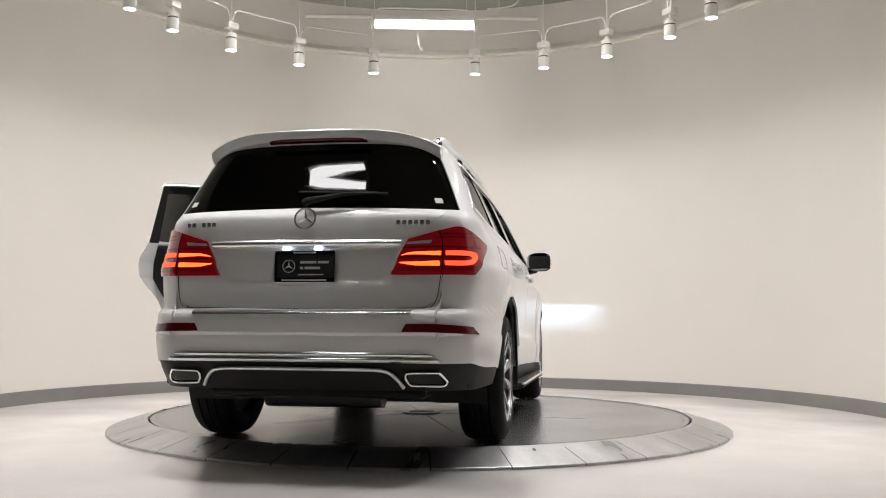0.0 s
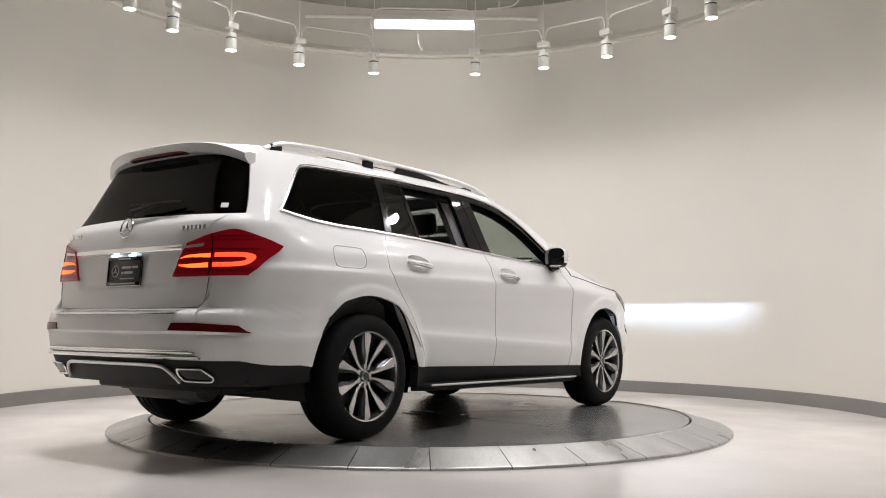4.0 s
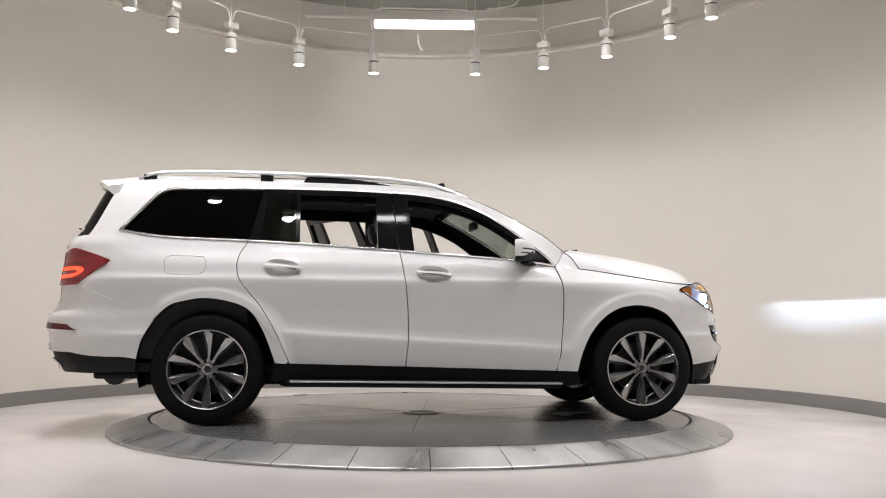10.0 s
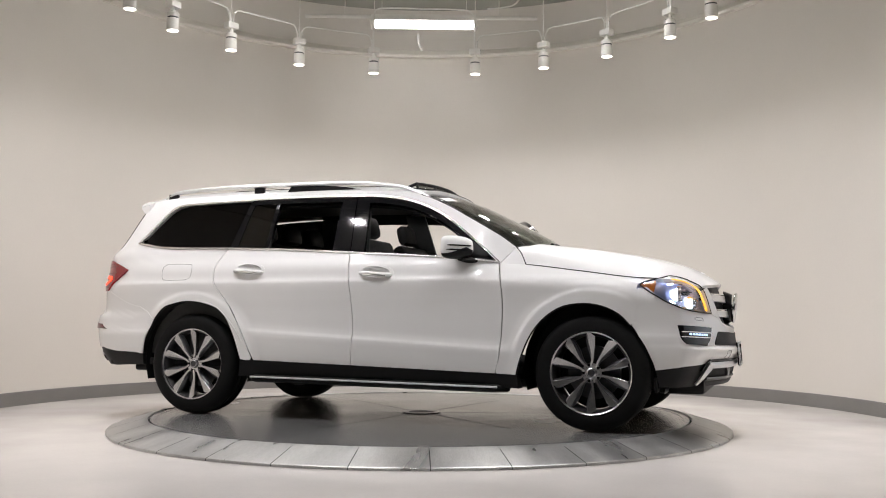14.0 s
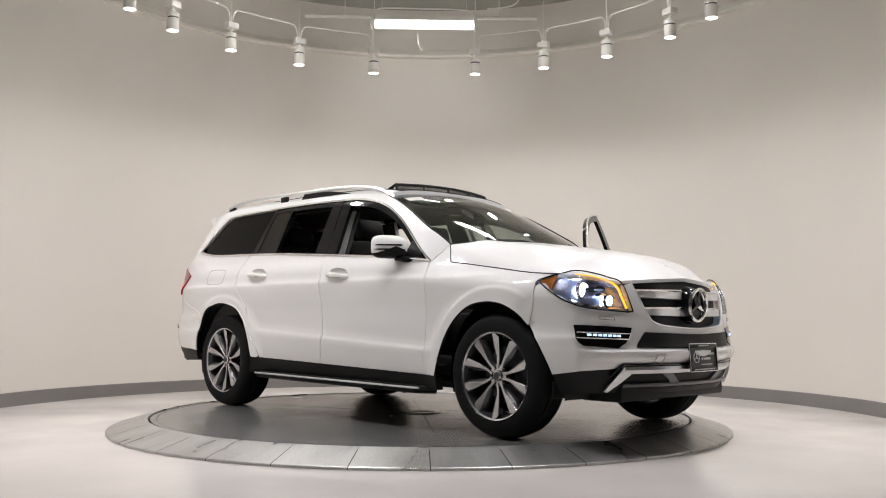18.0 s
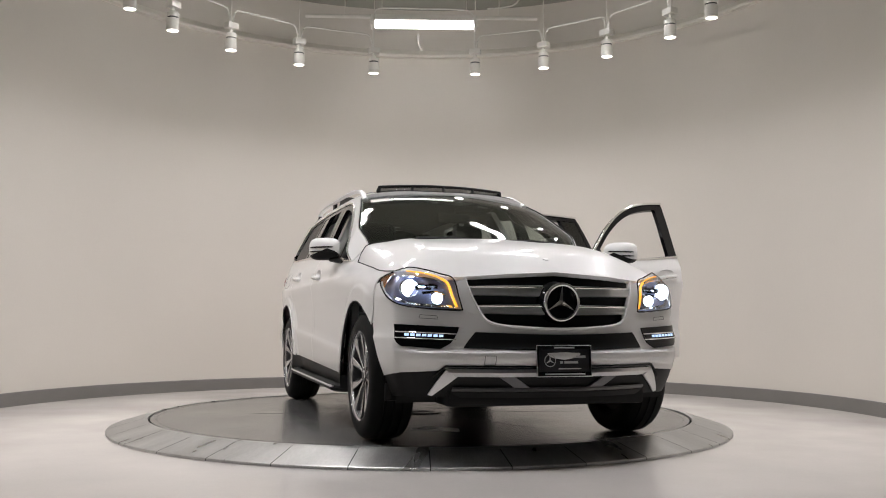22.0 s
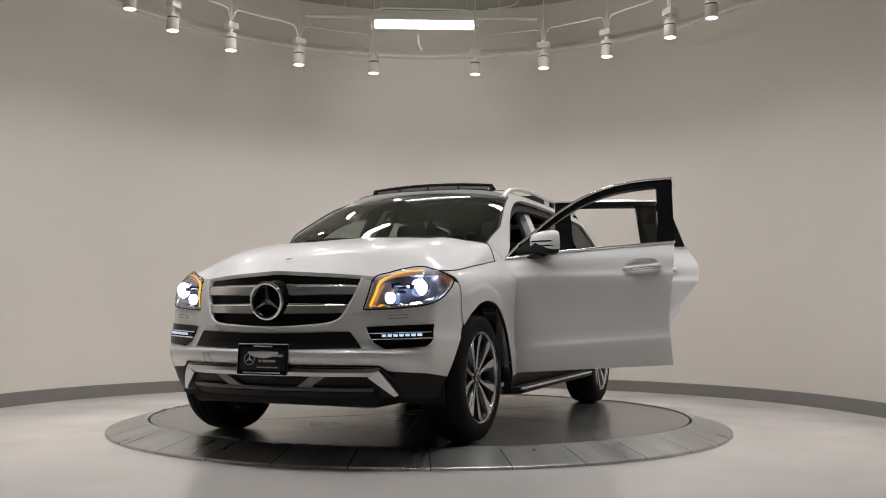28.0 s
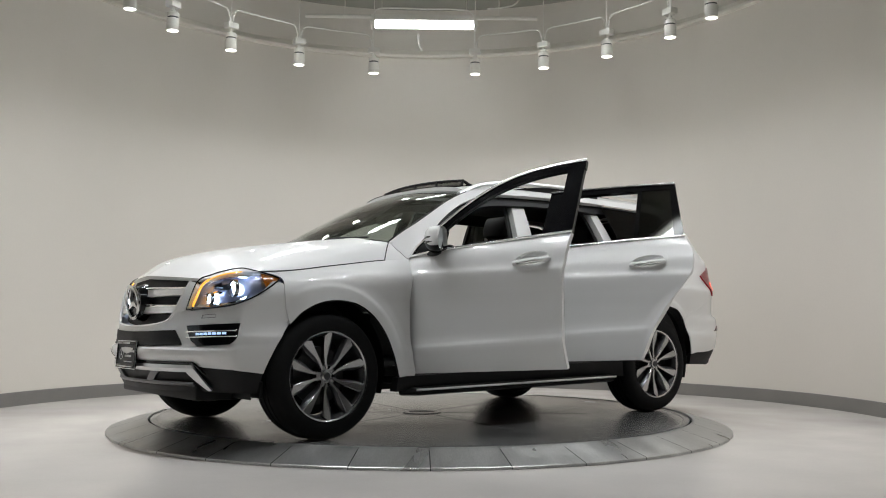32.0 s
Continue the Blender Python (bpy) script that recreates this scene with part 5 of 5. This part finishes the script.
    box(bm, (x0 - 0.004, y0 - 0.03, c.z + 0.0015), (x0 + 0.139, y1 + 0.03, c.z + 0.005))
    box(bm, (x0 - 0.004, y0 - 0.03, c.z - 0.012), (x0 + 0.020, y1 + 0.03, c.z - 0.00185))
    box(bm, (x0 - 0.008, y0 - 0.03, c.z - 0.020), (x0 - 0.002, y1 + 0.03, c.z + 0.006))
    for w in (y0 - 0.03, y1 + 0.026):
        box(bm, (x0 - 0.004, w, c.z - 0.020), (x0 + 0.125, w + 0.004, c.z + 0.005))
    part("beam_shutter", bm, SHUTTER, head, smooth=False)
    panel("lens", ruled(edge_b, edge_t, 26, 9), on_front, LAMP_GLASS, head, 0.003, 0.003, "clear lens")
    for pts in ([(0.60, 0.792), (0.72, 0.797), (0.85, 0.812), (0.915, 0.845)], [(0.645, 0.86), (0.70, 0.872), (0.77, 0.868)], [(0.65, 0.925), (0.74, 0.955), (0.83, 0.968), (0.91, 0.965)]):
        bm = bmesh.new()
        rows = [[on_front(s * p, z + d) - Vector((0.030 + 0.006 * k, s * 0.008, 0)) for k, d in enumerate((-0.007, 0.0, 0.007))] for p, z in line(pts, 14)]
        shell(bm, rows, 0.004)
        part("reflector_strip", bm, CHROME, head, "bright reflector strip")
    rim = [(p, z) for p, z in edge_b] + [(p, z) for p, z in edge_t[::-1]]
    bm = bmesh.new()
    tube(bm, [on_front(p, z) for p, z in line(rim + rim[:1], 60)], 0.0042, 6)
    part("lamp_rim", bm, GLOSS, head)
    bm = bmesh.new()
    tube(bm, [on_front(p, z) - Vector((0.014, 0, 0)) for p, z in line([(s * 0.590, 0.790), (s * 0.608, 0.850), (s * 0.632, 0.915), (s * 0.69, 0.952), (s * 0.78, 0.978), (s * 0.885, 0.992)], 30)], [0.0075] * 14 + [0.0042] * 16, 8)
    part("edge_light", bm, AMBER, head, "glowing amber strip")
    for p, z, r in ((0.845, 0.893, 0.042), (0.70, 0.836, 0.028)):
        c = on_front(s * p, z) - Vector((0.046, s * 0.012, 0))
        bm = bmesh.new()
        lathe(bm, [(r * 1.28, 0.0), (r * 1.22, 0.022), (r * 1.12, 0.024), (r, 0.004)], 24, "x", c)
        part("projector_ring", bm, CHROME, head)
        bm = bmesh.new()
        lathe(bm, [(0, 0.012), (r * 0.5, 0.010), (r * 0.85, 0.004), (r, -0.004)], 24, "x", c)
        part("projector", bm, XENON, head, "bright bluish-white projector")

for pts in ([(0.70, 0.722), (0.80, 0.728), (0.797, 0.746), (0.705, 0.740)], [(-0.46, 0.474), (-0.40, 0.474), (-0.40, 0.525), (-0.46, 0.525)], [(-0.70, 0.722), (-0.80, 0.728), (-0.797, 0.746), (-0.705, 0.740)]):
    bm = bmesh.new()
    tube(bm, [on_front(p, z) + Vector((0.0042, 0, 0)) for p, z in line(pts + pts[:1], 40, False)], 0.0012, 5)
    part("cover_seam", bm, SEAM, car, "fine seam of a bumper cover")

# wheels
def wheel(x, s):
    y = s * 0.955
    bm = bmesh.new()
    prof = [(0.262, -0.02), (0.270, -0.004), (0.290, 0.0), (0.335, -0.002), (0.362, -0.018), (0.376, -0.045), (0.381, -0.075), (0.373, -0.078), (0.373, -0.086), (0.382, -0.089), (0.382, -0.125), (0.373, -0.128), (0.373, -0.137), (0.382, -0.140),
            (0.382, -0.176), (0.373, -0.179), (0.373, -0.187), (0.381, -0.190), (0.376, -0.22), (0.362, -0.247), (0.335, -0.263), (0.290, -0.265), (0.262, -0.25)]
    lathe(bm, [(r, y + s * h) for r, h in prof], 64, "y", (x, 0, 0.381))
    tyre = part("wheel", bm, RUBBER, car, "black tyre on a ten-spoke silver alloy rim")
    bm = bmesh.new()
    lathe(bm, [(r, y + s * h) for r, h in ((0.262, -0.25), (0.245, -0.20), (0.240, -0.06), (0.250, -0.030), (0.259, -0.018))], 64, "y", (x, 0, 0.381))
    part("rim", bm, RIM_DARK, tyre, "dark grey rim barrel")
    bm = bmesh.new()
    lathe(bm, [(r, y + s * h) for r, h in ((0.256, -0.024), (0.2595, -0.012), (0.270, -0.006), (0.2735, -0.003), (0.2725, 0.0), (0.270, -0.012))], 64, "y", (x, 0, 0.381))
    part("rim_lip", bm, RIM_FACE, tyre, "thin machined rim lip")
    # five pairs of spokes that fork from the hub, each with a grey scooped flank
    for k in range(10):
        g = 1 if k % 2 else -1
        m = Matrix.Translation((x, y, 0.381)) @ Matrix.Rotation(radians(72 * (k // 2) + 18), 4, "Y") @ Matrix.Diagonal((1, s, 1, 1))
        face, flare = bmesh.new(), bmesh.new()
        sec, low = [], []
        for r, u, hw, d, wide in ((0.046, 0.017, 0.008, -0.037, 0.000), (0.085, 0.019, 0.0085, -0.034, 0.003), (0.120, 0.0275, 0.0105, -0.030, 0.014), (0.155, 0.040, 0.0155, -0.026, 0.020), (0.190, 0.0535, 0.0225, -0.021, 0.019), (0.222, 0.066, 0.030, -0.016, 0.011), (0.261, 0.0807, 0.0355, -0.011, 0.003)):
            h = math.sqrt(r * r - u * u)
            sec.append([face.verts.new(m @ Vector((g * u + v * hw, d + e, h + 0.30 * g * v * hw * (r > 0.2)))) for v, e in ((-1, -0.003), (-0.82, 0.0), (0.82, 0.0), (1, -0.003), (0.85, -0.045), (-0.85, -0.045))])
            low.append([flare.verts.new(m @ Vector((g * (u + hw * 0.9 + v * wide), d - 0.004 - e, h - 0.25 * v * wide))) for v, e in ((0, 0.0), (0.35, 0.010), (0.75, 0.016), (1.0, 0.012), (1.0, 0.040), (0, 0.040))])
        for bm, rows in ((face, sec), (flare, low)):
            for p, q in zip(rows, rows[1:]):
                for j in range(6):
                    bm.faces.new((p[j], p[(j + 1) % 6], q[(j + 1) % 6], q[j]))
            bm.faces.new(rows[0])
            bm.faces.new(rows[-1])
        bmesh.ops.remove_doubles(flare, verts=flare.verts, dist=1e-5)
        spoke = part("spoke", face, RIM_FACE, tyre, "machined silver spoke", angle=25)
        part("spoke_flank", flare, RIM_GREY, spoke, "grey painted spoke flank", angle=50)
    bm = bmesh.new()
    lathe(bm, [(0, y - s * 0.044), (0.066, y - s * 0.044), (0.070, y - s * 0.075)], 32, "y", (x, 0, 0.381))
    part("hub", bm, RIM_FACE, tyre)
    bm = bmesh.new()
    lathe(bm, [(0, y - s * 0.026), (0.020, y - s * 0.027), (0.030, y - s * 0.030), (0.034, y - s * 0.034), (0.035, y - s * 0.046)], 32, "y", (x, 0, 0.381))
    cap = part("hub_cap", bm, RIM_FACE, tyre, "round silver hub cap")
    bm = bmesh.new()
    lathe(bm, [(0, y - s * 0.0250), (0.021, y - s * 0.0258), (0.024, y - s * 0.0290)], 24, "y", (x, 0, 0.381))
    part("cap_badge", bm, RIM_DARK, cap, "dark badge disc on the hub cap")
    for k in range(5):
        a = radians(72 * k + 18 + 36)
        bm = bmesh.new()
        lathe(bm, [(0, y - s * 0.0385), (0.010, y - s * 0.0385), (0.0115, y - s * 0.048)], 10, "y", (x + 0.054 * math.sin(a), 0, 0.381 + 0.054 * math.cos(a)))
        part("wheel_bolt", bm, GLOSS, tyre)
    bm = bmesh.new()
    lathe(bm, [(0.06, y - s * 0.13), (0.175, y - s * 0.13), (0.175, y - s * 0.16), (0.06, y - s * 0.16)], 40, "y", (x, 0, 0.381), close=True)
    part("brake_disc", bm, RIM_DARK, tyre)
    bm = bmesh.new()
    lathe(bm, [(0.0, y - s * 0.20), (0.24, y - s * 0.20)], 32, "y", (x, 0, 0.381))
    part("drum_shield", bm, BLACK, tyre)
    return tyre


for x in (1.5375, -1.5375):
    for s in (-1, 1):
        wheel(x, s)
        bm = bmesh.new()
        sz = 0.475
        lathe(bm, [(sz, s * (0.88 if x < 0 else 0.84)), (sz, s * 0.58)], 32, "y", (x, 0, 0.40), -18, 198)
        part("wheel_arch_liner", bm, BLACK, car)
        bm = bmesh.new()
        box(bm, (x - 0.47, s * 0.58 - 0.01, 0.30), (x + 0.47, s * 0.58 + 0.01, 0.86))
        part("wheel_arch_wall", bm, BLACK, car)

# underside
bm = bmesh.new()
box(bm, (-2.0, -0.60, 0.255), (2.0, 0.60, 0.36), 0.02)
box(bm, (-2.35, -0.60, 0.30), (-1.9, 0.60, 0.36), 0.02)
box(bm, (1.92, -0.60, 0.240), (2.22, 0.60, 0.34), 0.02)
box(bm, (-1.05, -0.82, 0.31), (1.02, 0.82, 0.37), 0.02)
part("underbody", bm, BLACK, car)
bm = bmesh.new()
tube(bm, [(-2.25, -0.35, 0.33), (-2.25, 0.30, 0.33)], 0.09, 12)
part("silencer", bm, RIM_DARK, car, "dull grey exhaust silencer")
bm = bmesh.new()
tube(bm, [(-1.5375, -0.75, 0.37), (-1.5375, 0.75, 0.37)], 0.045, 8)
tube(bm, [(1.5375, -0.75, 0.37), (1.5375, 0.75, 0.37)], 0.045, 8)
part("axle", bm, BLACK, car)
for x in (1.945,):
    for s in (-1, 1):
        bm = bmesh.new()
        box(bm, (x - 0.010, s * 0.82 - 0.07, 0.262), (x + 0.010, s * 0.82 + 0.06, 0.36), 0.006)
        part("mud_flap", bm, BLACK, car)

# cabin
bm = bmesh.new()
box(bm, (-2.40, -0.84, 0.36), (1.05, 0.84, 0.42), 0.02)
part("cabin_floor", bm, CARPET, car)
P = [[Vector((x, e * (flank(x, ROOF(x)) - 0.07), ROOF(x) - 0.035 + 0.06 * (1 - e * e))) for e in np.linspace(-1, 1, 13)] for x in np.linspace(-2.25, 0.22, 24)]
hx, he = np.linspace(-2.25, 0.22, 24), np.linspace(-1, 1, 13)
bm = bmesh.new()
shell(bm, P, 0.015, mask=lambda i, j: not (-0.45 < hx[i] < 0.0 and abs(he[j] + 1 / 12) < 0.62))
part("headliner", bm, LINER, car)
bm = bmesh.new()
box(bm, (0.62, -0.80, 0.80), (1.10, 0.80, 1.14), 0.06)
box(bm, (0.66, -0.80, 1.10), (1.12, 0.80, 1.19), 0.04)
part("dashboard", bm, LEATHER, car, "black leather dashboard")
for s in (-1, 1):
    panel("boot_lining", ruled([(-2.35, 0.45), (-1.25, 0.45)], [(-2.35, 1.27), (-1.35, 1.24)], 10, 6), lambda x, z, s=s: on_side(s)(x, z) - Vector((0, s * 0.12, 0)), LINER, car, 0.02)
bm = bmesh.new()
lathe(bm, [(0.175, 0.0), (0.185, 0.014), (0.195, 0.0), (0.185, -0.014)], 32, "x", (0, 0, 0), close=True)
tube(bm, [(0.0, -0.18, 0), (0.02, 0, -0.01), (0, 0.18, 0)], 0.014, 6)
tube(bm, [(0.02, 0, 0), (0.16, 0, -0.06)], 0.03, 8)
for v in bm.verts:
    v.co = pose(0.46, 0.38, 1.02, 0, 22, 0) @ v.co
part("steering_wheel", bm, LEATHER, car, "black steering wheel")
bm = bmesh.new()
box(bm, (-0.55, -0.13, 0.45), (0.70, 0.13, 0.78), 0.05)
part("centre_console", bm, LEATHER, car)
bm = bmesh.new()
box(bm, (0.44, -0.125, 1.455), (0.48, 0.125, 1.525), 0.015)
tube(bm, [(0.47, 0, 1.515), (0.51, 0, 1.56)], 0.012, 6)
part("rear_view_mirror", bm, BLACK, car, "black rear-view mirror")


def seat(x, y, w, rows):
    bm = bmesh.new()
    box(bm, (x - 0.24, y - w, 0.60), (x + 0.27, y + w, 0.78), 0.05)
    base = part("seat", bm, LEATHER, car, "black leather seat")
    bm = bmesh.new()
    box(bm, (-0.065, y - w, 0.0), (0.065, y + w, 0.64), 0.05, pose(x - 0.24, 0, 0.72, 0, -14, 0))
    part("backrest", bm, LEATHER, base)
    for hy in rows:
        bm = bmesh.new()
        box(bm, (-0.05, y + hy - 0.13, 0.655), (0.05, y + hy + 0.13, 0.83), 0.048, pose(x - 0.24, 0, 0.72, 0, -14, 0))
        tube(bm, [pose(x - 0.24, 0, 0.72, 0, -14, 0) @ Vector((0, y + hy - 0.05, 0.58)), pose(x - 0.24, 0, 0.72, 0, -14, 0) @ Vector((0, y + hy - 0.05, 0.66))], 0.008, 6)
        part("headrest", bm, LEATHER, base)


seat(0.10, 0.38, 0.28, (0,))
seat(0.10, -0.38, 0.28, (0,))
seat(-0.82, 0.0, 0.68, (-0.40, 0.0, 0.40))
seat(-1.62, 0.0, 0.52, (-0.3, 0.3))


# ---- what moves: the deck turns and carries the car ----
TURN_T = np.array([0, 1, 2, 3, 3.5, 5.5, 6, 7, 8, 9, 10, 11, 12, 13, 14, 14.5, 16.5, 17, 18, 19, 20, 21, 22, 23, 24, 25, 25.5, 27.5, 28, 29, 30, 31, 32])
TURN_A = np.array([79.08, 72.55, 65.82, 58.88, 55.33, 40.79, 37.15, 29.92, 22.62, 15.07, 7.30, -0.32, -7.73, -14.9, -21.9, -25.3, -37.3, -40.22, -46.4, -53.15, -60.05,
                   -66.9, -73.85, -80.8, -87.5, -94.12, -97.45, -110.9, -114.15, -120.8, -127.8, -135.1, -142.64])


def turned(t):
    m = np.gradient(TURN_A, TURN_T)
    i = int(min(max(np.searchsorted(TURN_T, t, side="right") - 1, 0), len(TURN_T) - 2))
    h = TURN_T[i + 1] - TURN_T[i]
    u = (t - TURN_T[i]) / h
    return float((2 * u**3 - 3 * u**2 + 1) * TURN_A[i] + (u**3 - 2 * u**2 + u) * h * m[i] + (3 * u**2 - 2 * u**3) * TURN_A[i + 1] + (u**3 - u**2) * h * m[i + 1])


def motions():
    times = [float(t) for t in range(33)]
    walk(disc, [(t, pose(0, 0, 0, 0, 0, turned(t))) for t in times])
    walk(car, [(t, pose(0, 0, 0, 0, 0, turned(t)) @ pose(-0.0286, 0.1178, 0)) for t in times])


motions()
